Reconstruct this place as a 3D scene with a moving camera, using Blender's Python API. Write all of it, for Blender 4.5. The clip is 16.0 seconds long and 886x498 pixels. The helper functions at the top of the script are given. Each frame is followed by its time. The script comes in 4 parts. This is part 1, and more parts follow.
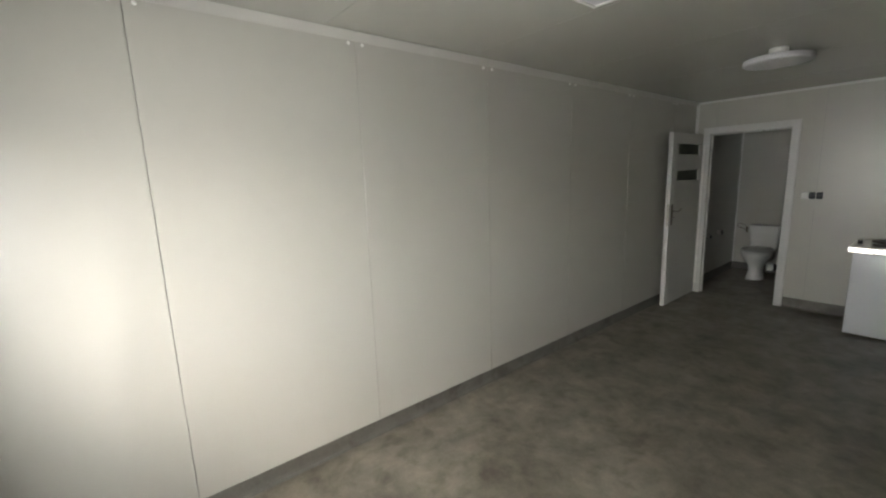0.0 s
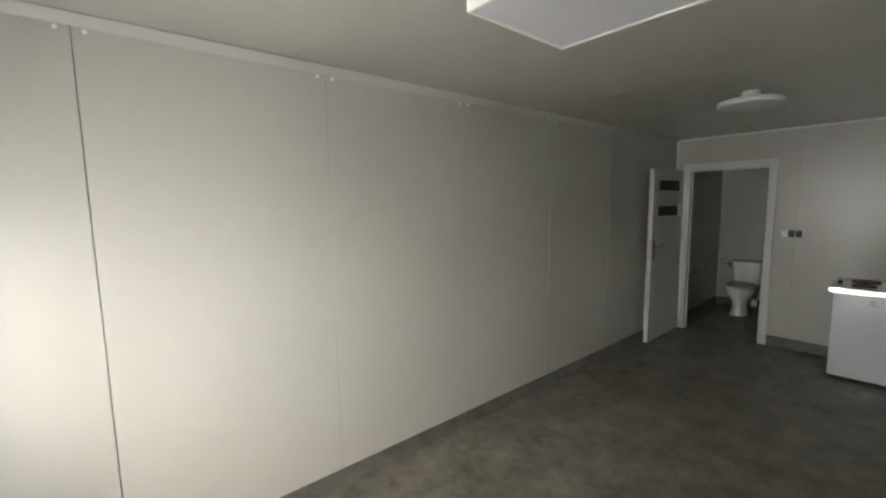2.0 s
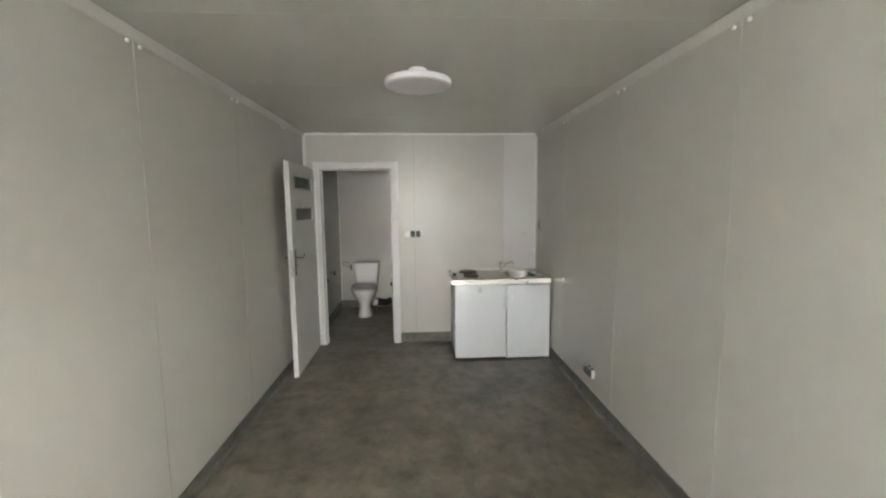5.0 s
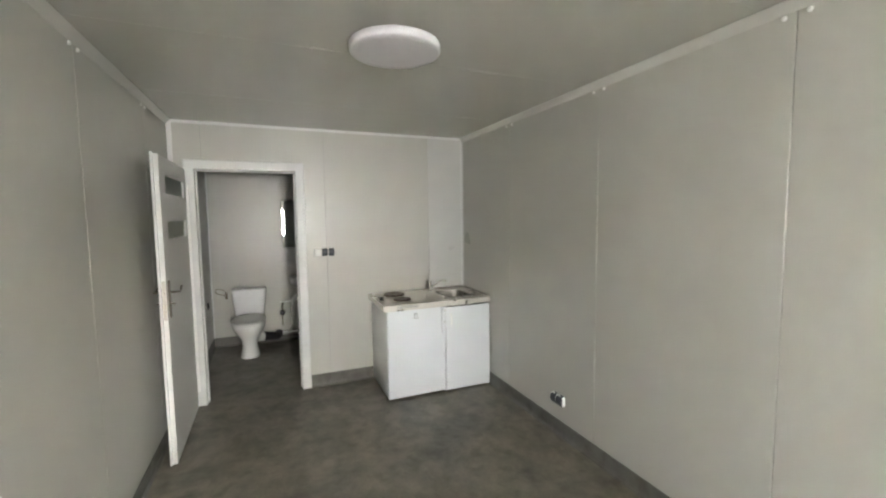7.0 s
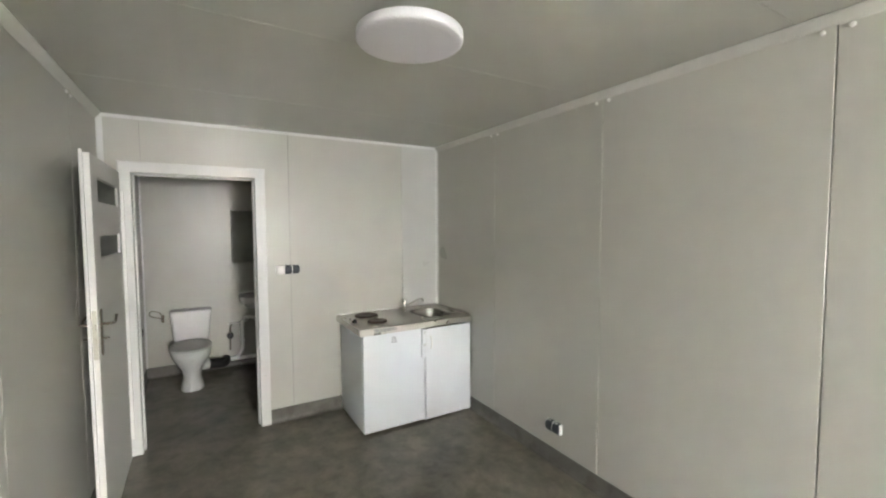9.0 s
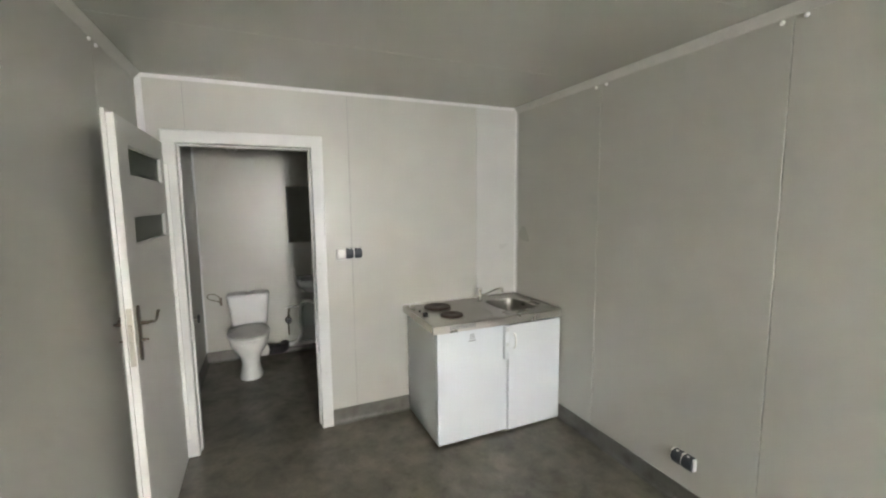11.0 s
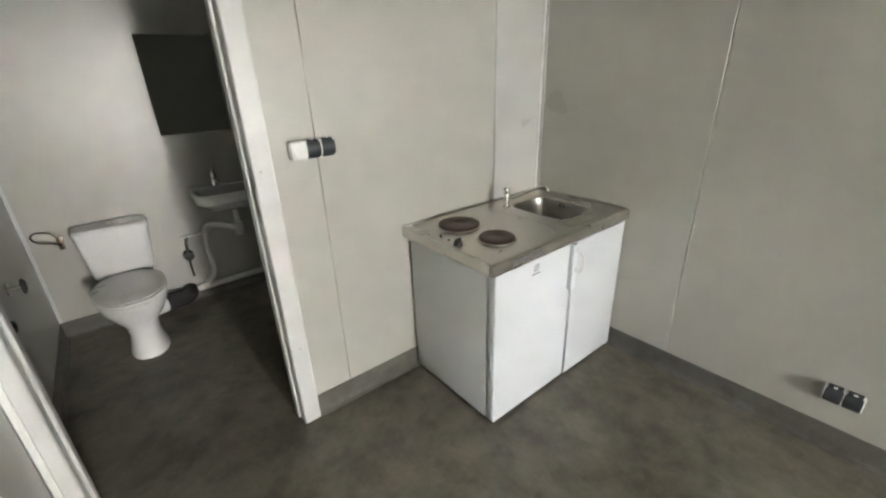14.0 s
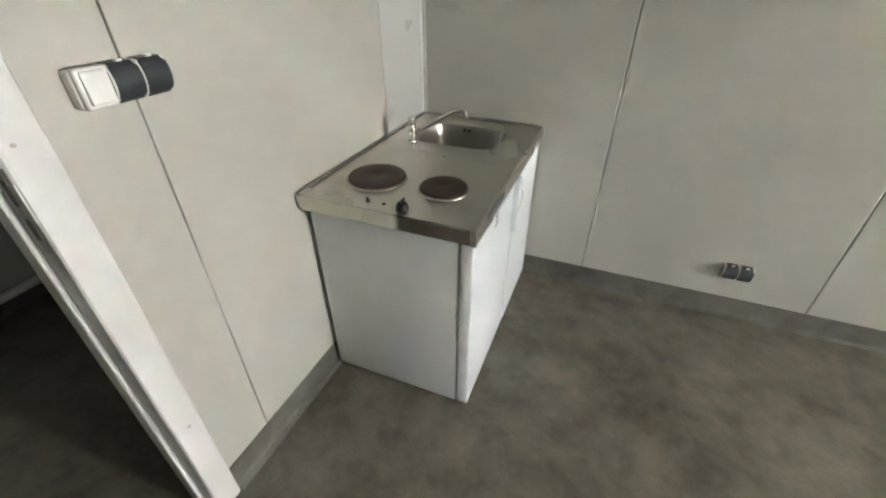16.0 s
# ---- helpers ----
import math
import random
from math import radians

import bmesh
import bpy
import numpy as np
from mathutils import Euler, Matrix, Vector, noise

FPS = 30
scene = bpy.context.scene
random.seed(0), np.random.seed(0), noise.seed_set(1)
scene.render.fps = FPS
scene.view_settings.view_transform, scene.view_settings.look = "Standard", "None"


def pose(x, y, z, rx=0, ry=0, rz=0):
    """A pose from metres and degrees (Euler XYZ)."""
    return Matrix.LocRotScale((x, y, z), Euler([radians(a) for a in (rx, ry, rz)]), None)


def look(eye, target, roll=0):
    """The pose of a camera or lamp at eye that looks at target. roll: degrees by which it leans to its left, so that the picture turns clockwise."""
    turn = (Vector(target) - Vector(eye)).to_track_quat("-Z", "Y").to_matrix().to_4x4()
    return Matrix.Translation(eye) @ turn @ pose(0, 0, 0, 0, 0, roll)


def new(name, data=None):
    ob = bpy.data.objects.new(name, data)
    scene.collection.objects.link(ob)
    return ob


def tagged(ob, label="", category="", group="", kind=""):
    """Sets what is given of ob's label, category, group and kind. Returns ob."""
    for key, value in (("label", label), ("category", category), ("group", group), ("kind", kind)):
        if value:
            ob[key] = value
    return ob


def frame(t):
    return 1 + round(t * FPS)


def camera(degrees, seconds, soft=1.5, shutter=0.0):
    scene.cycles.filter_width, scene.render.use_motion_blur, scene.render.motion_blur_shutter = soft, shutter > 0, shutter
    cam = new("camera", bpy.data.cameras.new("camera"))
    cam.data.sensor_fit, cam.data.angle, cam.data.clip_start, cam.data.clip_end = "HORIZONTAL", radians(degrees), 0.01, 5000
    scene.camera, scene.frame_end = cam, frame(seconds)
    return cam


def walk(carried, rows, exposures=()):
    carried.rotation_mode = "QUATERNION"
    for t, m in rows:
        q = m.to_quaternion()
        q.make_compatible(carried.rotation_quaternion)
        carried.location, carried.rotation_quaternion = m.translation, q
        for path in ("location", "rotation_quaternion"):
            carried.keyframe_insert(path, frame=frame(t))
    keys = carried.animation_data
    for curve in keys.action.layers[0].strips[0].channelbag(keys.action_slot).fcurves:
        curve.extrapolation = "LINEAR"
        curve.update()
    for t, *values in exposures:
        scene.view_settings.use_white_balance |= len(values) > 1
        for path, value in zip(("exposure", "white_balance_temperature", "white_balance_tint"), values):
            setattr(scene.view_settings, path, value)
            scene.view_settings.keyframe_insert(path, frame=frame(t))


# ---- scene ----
cam = camera(94.2, 16.0, 2.2)
PATH = [
    (0, (0.11, -0.102, 1.633), (1.35, 1.428, 1.281), -2.0),
    (0.5, (0.148, -0.155, 1.66), (1.135, 1.555, 1.341), -1.9),
    (1, (0.173, -0.185, 1.673), (1.072, 1.578, 1.384), -1.7),
    (1.5, (0.205, -0.179, 1.689), (1.245, 1.51, 1.432), -1.2),
    (2, (0.272, -0.107, 1.682), (1.558, 1.409, 1.455), -0.9),
    (2.5, (0.377, 0.076, 1.693), (1.927, 1.323, 1.478), -0.9),
    (3, (0.498, 0.203, 1.667), (2.248, 1.148, 1.457), -0.9),
    (3.5, (0.682, 0.314, 1.617), (2.569, 0.951, 1.432), -0.9),
    (4, (0.878, 0.443, 1.62), (2.834, 0.812, 1.428), -0.8),
    (6.5, (1.874, 1.207, 1.61), (3.755, 0.557, 1.416), -0.6),
    (7, (2.047, 1.284, 1.608), (3.888, 0.518, 1.447), -0.7),
    (7.5, (2.269, 1.318, 1.62), (4.048, 0.411, 1.5), -0.5),
    (8, (2.354, 1.37, 1.652), (4.075, 0.356, 1.545), -0.2),
    (10.5, (2.791, 1.467, 1.622), (4.555, 0.541, 1.447), -0.3),
    (11, (3.036, 1.394, 1.645), (4.857, 0.599, 1.418), -0.6),
    (11.5, (3.252, 1.391, 1.626), (5.101, 0.674, 1.367), -0.8),
    (12, (3.514, 1.437, 1.638), (5.372, 0.77, 1.318), -0.9),
    (12.5, (3.746, 1.424, 1.623), (5.599, 0.764, 1.259), -1.2),
    (13, (4.014, 1.378, 1.639), (5.818, 0.631, 1.202), -1.1),
    (13.5, (4.235, 1.426, 1.597), (5.899, 0.492, 0.998), -1.4),
    (14, (4.398, 1.474, 1.531), (5.841, 0.326, 0.756), -2.0),
    (14.5, (4.582, 1.424, 1.481), (5.788, 0.13, 0.548), -2.2),
    (15, (4.78, 1.367, 1.464), (5.742, -0.037, 0.414), -1.5),
    (15.5, (4.954, 1.367, 1.457), (5.735, -0.114, 0.363), -0.8),
    (16, (5.114, 1.385, 1.458), (5.739, -0.152, 0.342), -0.1),
]
EXPOSURES = [(0.0, 2.85), (1.0, 2.6), (2.0, 2.75), (3.0, 3.35), (4.0, 3.8), (7.0, 4.5), (8.0, 4.6), (11.0, 4.65), (14.0, 4.85), (16.0, 4.95)]
walk(cam, [(t, look(eye, target, roll)) for t, eye, target, roll in PATH], EXPOSURES)

# ---- light ----
world = bpy.data.worlds.new("sky")
scene.world = world
world.use_nodes = True
wn = world.node_tree
bg = wn.nodes["Background"]
sky = wn.nodes.new("ShaderNodeTexSky")
sky.sky_type = "NISHITA"
sky.sun_disc = False
sky.sun_elevation = radians(41)
sky.sun_rotation = radians(243)
sky.air_density, sky.dust_density, sky.ozone_density = 1.0, 2.5, 1.0
wn.links.new(sky.outputs["Color"], bg.inputs["Color"])
bg.inputs["Strength"].default_value = 0.15
sun_data = bpy.data.lights.new("sun", "SUN")
sun_data.energy = 1.5
sun_data.angle = radians(78)
sun_data.color = (1.0, 0.97, 0.93)
sun = new("sun", sun_data)
sun.matrix_world = look((-6, -6, 5), (-6 + 1.0, -6 + 0.5, 5 - 0.98))

lamp_data = bpy.data.lights.new("window_daylight", "AREA")
lamp_data.shape = "RECTANGLE"
lamp_data.size, lamp_data.size_y = 0.66, 0.90
lamp_data.energy = 5.0
lamp_data.spread = radians(172)
lamp_data.color = (1.0, 0.982, 0.945)
lamp = new("window_daylight", lamp_data)
lamp.matrix_world = look((-0.612, 0.75, 1.455), (0.388, 0.68, 1.33))


# ---- materials ----
def material(name, color, rough=0.5, metal=0.0, spec=0.5, vary=0.06, scale=3.0, grain=0.02, grain_scale=60.0,
             bump=0.0, bump_scale=120.0, stretch=(1, 1, 1), rough_vary=0.08):
    """A surface with colour and gloss that vary at a broad and a fine scale."""
    m = bpy.data.materials.new(name)
    m.use_nodes = True
    t = m.node_tree
    b = t.nodes["Principled BSDF"]
    co = t.nodes.new("ShaderNodeTexCoord")
    mp = t.nodes.new("ShaderNodeMapping")
    mp.inputs["Scale"].default_value = stretch
    t.links.new(co.outputs["Object"], mp.inputs["Vector"])
    big = t.nodes.new("ShaderNodeTexNoise")
    big.inputs["Scale"].default_value = scale
    big.inputs["Detail"].default_value = 4
    fine = t.nodes.new("ShaderNodeTexNoise")
    fine.inputs["Scale"].default_value = grain_scale
    fine.inputs["Detail"].default_value = 3
    for n in (big, fine):
        t.links.new(mp.outputs["Vector"], n.inputs["Vector"])
    total = t.nodes.new("ShaderNodeMath")
    total.operation = "MULTIPLY_ADD"
    total.inputs[1].default_value = 2 * vary
    total.inputs[2].default_value = 1 - vary - grain
    t.links.new(big.outputs["Fac"], total.inputs[0])
    add = t.nodes.new("ShaderNodeMath")
    add.operation = "MULTIPLY_ADD"
    add.inputs[1].default_value = 2 * grain
    t.links.new(fine.outputs["Fac"], add.inputs[0])
    t.links.new(total.outputs[0], add.inputs[2])
    mul = t.nodes.new("ShaderNodeMix")
    mul.data_type = "RGBA"
    mul.blend_type = "MULTIPLY"
    mul.inputs[0].default_value = 1.0
    mul.inputs[6].default_value = (*color, 1)
    t.links.new(add.outputs[0], mul.inputs[7])
    t.links.new(mul.outputs[2], b.inputs["Base Color"])
    rr = t.nodes.new("ShaderNodeMath")
    rr.operation = "MULTIPLY_ADD"
    rr.inputs[1].default_value = 2 * rough_vary
    rr.inputs[2].default_value = max(0.02, rough - rough_vary)
    t.links.new(big.outputs["Fac"], rr.inputs[0])
    t.links.new(rr.outputs[0], b.inputs["Roughness"])
    b.inputs["Metallic"].default_value = metal
    b.inputs["Specular IOR Level"].default_value = spec
    if bump:
        bp = t.nodes.new("ShaderNodeBump")
        bp.inputs["Strength"].default_value = bump
        bp.inputs["Distance"].default_value = 0.002
        nb = t.nodes.new("ShaderNodeTexNoise")
        nb.inputs["Scale"].default_value = bump_scale
        nb.inputs["Detail"].default_value = 4
        t.links.new(mp.outputs["Vector"], nb.inputs["Vector"])
        t.links.new(nb.outputs["Fac"], bp.inputs["Height"])
        t.links.new(bp.outputs["Normal"], b.inputs["Normal"])
    return m


def panel_paint(name, color, rough=0.33, waves=0.12):
    """Coil-coated steel sandwich panel: slight waves, faint scuffs, orange-peel."""
    m = material(name, color, rough, 0, 0.5, 0.025, 0.9, 0.012, 140, 0, 1, (1, 1, 1), 0.05)
    t = m.node_tree
    b = t.nodes["Principled BSDF"]
    co = t.nodes.new("ShaderNodeTexCoord")
    info = t.nodes.new("ShaderNodeObjectInfo")
    shift = t.nodes.new("ShaderNodeVectorMath")
    shift.operation = "ADD"
    t.links.new(co.outputs["Object"], shift.inputs[0])
    t.links.new(info.outputs["Random"], shift.inputs[1])
    wave = t.nodes.new("ShaderNodeTexNoise")
    wave.inputs["Scale"].default_value = 2.2
    wave.inputs["Detail"].default_value = 1
    t.links.new(shift.outputs[0], wave.inputs["Vector"])
    peel = t.nodes.new("ShaderNodeTexNoise")
    peel.inputs["Scale"].default_value = 420
    t.links.new(co.outputs["Object"], peel.inputs["Vector"])
    b1 = t.nodes.new("ShaderNodeBump")
    b1.inputs["Strength"].default_value = waves
    b1.inputs["Distance"].default_value = 0.006
    t.links.new(wave.outputs["Fac"], b1.inputs["Height"])
    b2 = t.nodes.new("ShaderNodeBump")
    b2.inputs["Strength"].default_value = 0.12
    b2.inputs["Distance"].default_value = 0.0006
    t.links.new(peel.outputs["Fac"], b2.inputs["Height"])
    t.links.new(b1.outputs["Normal"], b2.inputs["Normal"])
    t.links.new(b2.outputs["Normal"], b.inputs["Normal"])
    return m


def vinyl(name, dark, light, rough=0.37):
    """Sheet vinyl with a cloudy cement print, brushed scuffs and dull patches."""
    m = bpy.data.materials.new(name)
    m.use_nodes = True
    t = m.node_tree
    b = t.nodes["Principled BSDF"]
    co = t.nodes.new("ShaderNodeTexCoord")
    warp = t.nodes.new("ShaderNodeTexNoise")
    warp.inputs["Scale"].default_value = 1.7
    warp.inputs["Detail"].default_value = 2
    t.links.new(co.outputs["Object"], warp.inputs["Vector"])
    mixv = t.nodes.new("ShaderNodeVectorMath")
    mixv.operation = "MULTIPLY_ADD"
    mixv.inputs[1].default_value = (0.22, 0.22, 0.22)
    t.links.new(warp.outputs["Color"], mixv.inputs[0])
    t.links.new(co.outputs["Object"], mixv.inputs[2])
    cloud = t.nodes.new("ShaderNodeTexNoise")
    cloud.inputs["Scale"].default_value = 4.0
    cloud.inputs["Detail"].default_value = 6
    cloud.inputs["Roughness"].default_value = 0.67
    t.links.new(mixv.outputs[0], cloud.inputs["Vector"])
    ramp = t.nodes.new("ShaderNodeValToRGB")
    ramp.color_ramp.elements[0].position = 0.30
    ramp.color_ramp.elements[0].color = (*dark, 1)
    ramp.color_ramp.elements[1].position = 0.72
    ramp.color_ramp.elements[1].color = (*light, 1)
    t.links.new(cloud.outputs["Fac"], ramp.inputs[0])
    spot = t.nodes.new("ShaderNodeTexNoise")
    spot.inputs["Scale"].default_value = 9.0
    spot.inputs["Detail"].default_value = 3
    t.links.new(mixv.outputs[0], spot.inputs["Vector"])
    worn = t.nodes.new("ShaderNodeValToRGB")
    worn.color_ramp.elements[0].position = 0.31
    worn.color_ramp.elements[0].color = (0.72, 0.70, 0.66, 1)
    worn.color_ramp.elements[1].position = 0.49
    worn.color_ramp.elements[1].color = (1, 1, 1, 1)
    t.links.new(spot.outputs["Fac"], worn.inputs[0])
    stain = t.nodes.new("ShaderNodeMix")
    stain.data_type = "RGBA"
    stain.blend_type = "MULTIPLY"
    stain.inputs[0].default_value = 1.0
    t.links.new(ramp.outputs["Color"], stain.inputs[6])
    t.links.new(worn.outputs["Color"], stain.inputs[7])
    mp = t.nodes.new("ShaderNodeMapping")
    mp.inputs["Rotation"].default_value = (0, 0, 0.7)
    mp.inputs["Scale"].default_value = (1.2, 6, 1)
    t.links.new(co.outputs["Object"], mp.inputs["Vector"])
    scuff = t.nodes.new("ShaderNodeTexNoise")
    scuff.inputs["Scale"].default_value = 1.6
    scuff.inputs["Detail"].default_value = 5
    t.links.new(mp.outputs["Vector"], scuff.inputs["Vector"])
    fine = t.nodes.new("ShaderNodeTexNoise")
    fine.inputs["Scale"].default_value = 90
    t.links.new(co.outputs["Object"], fine.inputs["Vector"])
    over = t.nodes.new("ShaderNodeMix")
    over.data_type = "RGBA"
    over.blend_type = "OVERLAY"
    over.inputs[0].default_value = 0.05
    t.links.new(stain.outputs[2], over.inputs[6])
    t.links.new(scuff.outputs["Fac"], over.inputs[7])
    over2 = t.nodes.new("ShaderNodeMix")
    over2.data_type = "RGBA"
    over2.blend_type = "OVERLAY"
    over2.inputs[0].default_value = 0.15
    t.links.new(over.outputs[2], over2.inputs[6])
    t.links.new(fine.outputs["Fac"], over2.inputs[7])
    t.links.new(over2.outputs[2], b.inputs["Base Color"])
    rr = t.nodes.new("ShaderNodeMath")
    rr.operation = "MULTIPLY_ADD"
    rr.inputs[1].default_value = 0.16
    rr.inputs[2].default_value = rough - 0.08
    t.links.new(scuff.outputs["Fac"], rr.inputs[0])
    t.links.new(rr.outputs[0], b.inputs["Roughness"])
    bp = t.nodes.new("ShaderNodeBump")
    bp.inputs["Strength"].default_value = 0.1
    bp.inputs["Distance"].default_value = 0.001
    t.links.new(fine.outputs["Fac"], bp.inputs["Height"])
    t.links.new(bp.outputs["Normal"], b.inputs["Normal"])
    return m


def glass(name, color=(1, 1, 1), rough=0.0):
    m = bpy.data.materials.new(name)
    m.use_nodes = True
    b = m.node_tree.nodes["Principled BSDF"]
    b.inputs["Base Color"].default_value = (*color, 1)
    b.inputs["Transmission Weight"].default_value = 1.0
    b.inputs["Roughness"].default_value = rough
    b.inputs["IOR"].default_value = 1.45
    return m


WALL = panel_paint("panel paint", (0.452, 0.448, 0.408), 0.30)
# slightly paler, less yellow variant of the wall colour for one partition panel
WALL_PALE = panel_paint("paler panel paint", (0.515, 0.518, 0.495), 0.30)
CEIL = panel_paint("ceiling paint", (0.452, 0.447, 0.404), 0.22, 0.05)
CORE = material("panel core", (0.34, 0.335, 0.31), 0.8)
TRIM = material("white trim", (0.63, 0.63, 0.615), 0.42, vary=0.04, scale=5)
TRIM_GREY = material("folded trim", (0.495, 0.492, 0.46), 0.4, vary=0.04, scale=5)
VINYL = vinyl("vinyl floor", (0.078, 0.069, 0.052), (0.232, 0.211, 0.168))
SKIRT = vinyl("vinyl skirting", (0.100, 0.096, 0.084), (0.145, 0.139, 0.123), 0.5)
DOOR = material("door film", (0.64, 0.635, 0.61), 0.42, vary=0.03, scale=2, bump=0.05, bump_scale=40, stretch=(6, 6, 0.6))
PVC = material("pvc", (0.54, 0.56, 0.585), 0.3, vary=0.02)
ENAMEL = material("white enamel", (0.69, 0.72, 0.745), 0.30, vary=0.015, scale=2, rough_vary=0.02)
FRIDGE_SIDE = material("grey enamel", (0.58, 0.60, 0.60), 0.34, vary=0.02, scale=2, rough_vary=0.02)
CHIP = material("white cabinet board", (0.69, 0.715, 0.735), 0.34, vary=0.02, scale=2)
STEEL = material("stainless steel", (0.57, 0.55, 0.51), 0.28, 1.0, vary=0.04, scale=5, grain=0.01, grain_scale=90, rough_vary=0.03)
EDGE = material("polished steel edge", (0.60, 0.58, 0.54), 0.11, 1.0, vary=0.04, scale=6, rough_vary=0.02)
BASIN = material("satin steel", (0.35, 0.335, 0.315), 0.32, 1.0, vary=0.1, scale=9, rough_vary=0.1)
CHROME = material("chrome", (0.75, 0.74, 0.72), 0.1, 1.0, vary=0.05)
IRON = material("cast iron", (0.078, 0.050, 0.040), 0.44, 0.25, vary=0.25, scale=25, bump=0.2, bump_scale=160)
BLACK = material("black plastic", (0.02, 0.02, 0.022), 0.4, vary=0.1)
GREY = material("dark grey plastic", (0.040, 0.047, 0.056), 0.32, vary=0.06, bump=0.05, bump_scale=300)
WHITE = material("white plastic", (0.80, 0.80, 0.77), 0.34, vary=0.02)
OPAL = material("opal diffuser", (0.62, 0.61, 0.64), 0.45, vary=0.01)
CERAMIC = material("sanitary ceramic", (0.80, 0.80, 0.79), 0.1, vary=0.015)
SEAT = material("grey toilet lid", (0.55, 0.55, 0.54), 0.3, vary=0.03)
BRONZE = material("antique bronze", (0.15, 0.125, 0.10), 0.30, 0.9, vary=0.2, scale=30)
BRASS = material("worn lock steel", (0.42, 0.40, 0.35), 0.38, 0.9, vary=0.15, scale=40)
RUBBER = material("black rubber", (0.018, 0.018, 0.018), 0.6)
INK = material("grey print", (0.25, 0.25, 0.26), 0.5)
GLASS = glass("clear glass")
FROST = glass("green frosted glass", (0.20, 0.26, 0.16), 0.4)
ASPHALT = material("asphalt", (0.055, 0.055, 0.055), 0.85, vary=0.3, scale=0.7, grain=0.2, grain_scale=200, bump=0.4)
CARPAINT = material("silver car paint", (0.55, 0.56, 0.58), 0.25, 0.5, vary=0.03)
HALL = material("grey cladding", (0.36, 0.37, 0.38), 0.6, vary=0.1, scale=0.6)
MIRROR = bpy.data.materials.new("mirror silver")
MIRROR.use_nodes = True
_mb = MIRROR.node_tree.nodes["Principled BSDF"]
_mb.inputs["Metallic"].default_value, _mb.inputs["Roughness"].default_value = 1.0, 0.02
_mb.inputs["Base Color"].default_value = (0.86, 0.89, 0.88, 1)


# ---- mesh helpers ----
def add_box(bm, x0, x1, y0, y1, z0, z1, bevel=0.0, seg=2):
    res = bmesh.ops.create_cube(bm, size=1, matrix=Matrix.LocRotScale(
        ((x0 + x1) / 2, (y0 + y1) / 2, (z0 + z1) / 2), None, (abs(x1 - x0), abs(y1 - y0), abs(z1 - z0))))
    if bevel:
        edges = {e for v in res["verts"] for e in v.link_edges}
        bmesh.ops.bevel(bm, geom=list(edges), offset=bevel, segments=seg, affect="EDGES", profile=0.5)
    return bm


def box(*a, **k):
    return add_box(bmesh.new(), *a, **k)


def add_cyl(bm, m, r, h, seg=24, r2=None, bevel=0.0):
    """A cylinder or cone on the local z axis from 0 to h, moved by m."""
    res = bmesh.ops.create_cone(bm, cap_ends=True, segments=seg, radius1=r, radius2=r if r2 is None else r2, depth=h,
                                matrix=m @ Matrix.Translation((0, 0, h / 2)))
    if bevel:
        faces = {f for v in res["verts"] for f in v.link_faces if len(f.verts) > 4}
        edges = {e for f in faces for e in f.edges}
        bmesh.ops.bevel(bm, geom=list(edges), offset=bevel, segments=3, affect="EDGES", profile=0.5)
    return bm


def cyl(*a, **k):
    return add_cyl(bmesh.new(), *a, **k)


def loft(bm, rings, close_start=True, close_end=True):
    rows = [[bm.verts.new(p) for p in ring] for ring in rings]
    n = len(rows[0])
    for a, b in zip(rows, rows[1:]):
        for i in range(n):
            bm.faces.new((a[i], a[(i + 1) % n], b[(i + 1) % n], b[i]))
    if close_start:
        bm.faces.new(rows[0][::-1])
    if close_end:
        bm.faces.new(rows[-1])
    return bm


def superellipse(cx, cy, z, rx, ry, power=2.0, n=40):
    out = []
    for i in range(n):
        a = 2 * math.pi * i / n
        c, s = math.cos(a), math.sin(a)
        out.append((cx + rx * math.copysign(abs(c) ** (2 / power), c), cy + ry * math.copysign(abs(s) ** (2 / power), s), z))
    return out


def lathe(bm, m, profile, n=32):
    """Spins (radius, height) pairs round the local z axis."""
    rings = [[m @ Vector((r * math.cos(2 * math.pi * i / n), r * math.sin(2 * math.pi * i / n), z)) for i in range(n)]
             for r, z in profile]
    return loft(bm, rings)


def tube(bm, points, r, n=12):
    """A round bar along the points."""
    pts = [Vector(p) for p in points]
    rings = []
    up = None
    for i, p in enumerate(pts):
        d = (pts[min(i + 1, len(pts) - 1)] - pts[max(i - 1, 0)]).normalized()
        if up is None:
            up = d.orthogonal().normalized()
        side = d.cross(up).normalized()
        up = side.cross(d).normalized()
        rad = r[i] if isinstance(r, (list, tuple)) else r
        rings.append([p + rad * (math.cos(2 * math.pi * k / n) * up + math.sin(2 * math.pi * k / n) * side) for k in range(n)])
    return loft(bm, rings)


def curve_points(ctrl, steps=8):
    """A smooth line through the control points."""
    c = [Vector(p) for p in ctrl]
    out = []
    for i in range(len(c) - 1):
        p0, p1, p2, p3 = c[max(i - 1, 0)], c[i], c[i + 1], c[min(i + 2, len(c) - 1)]
        for k in range(steps):
            t = k / steps
            out.append(0.5 * ((2 * p1) + (p2 - p0) * t + (2 * p0 - 5 * p1 + 4 * p2 - p3) * t * t + (3 * p1 - p0 - 3 * p2 + p3) * t ** 3))
    out.append(c[-1])
    return out


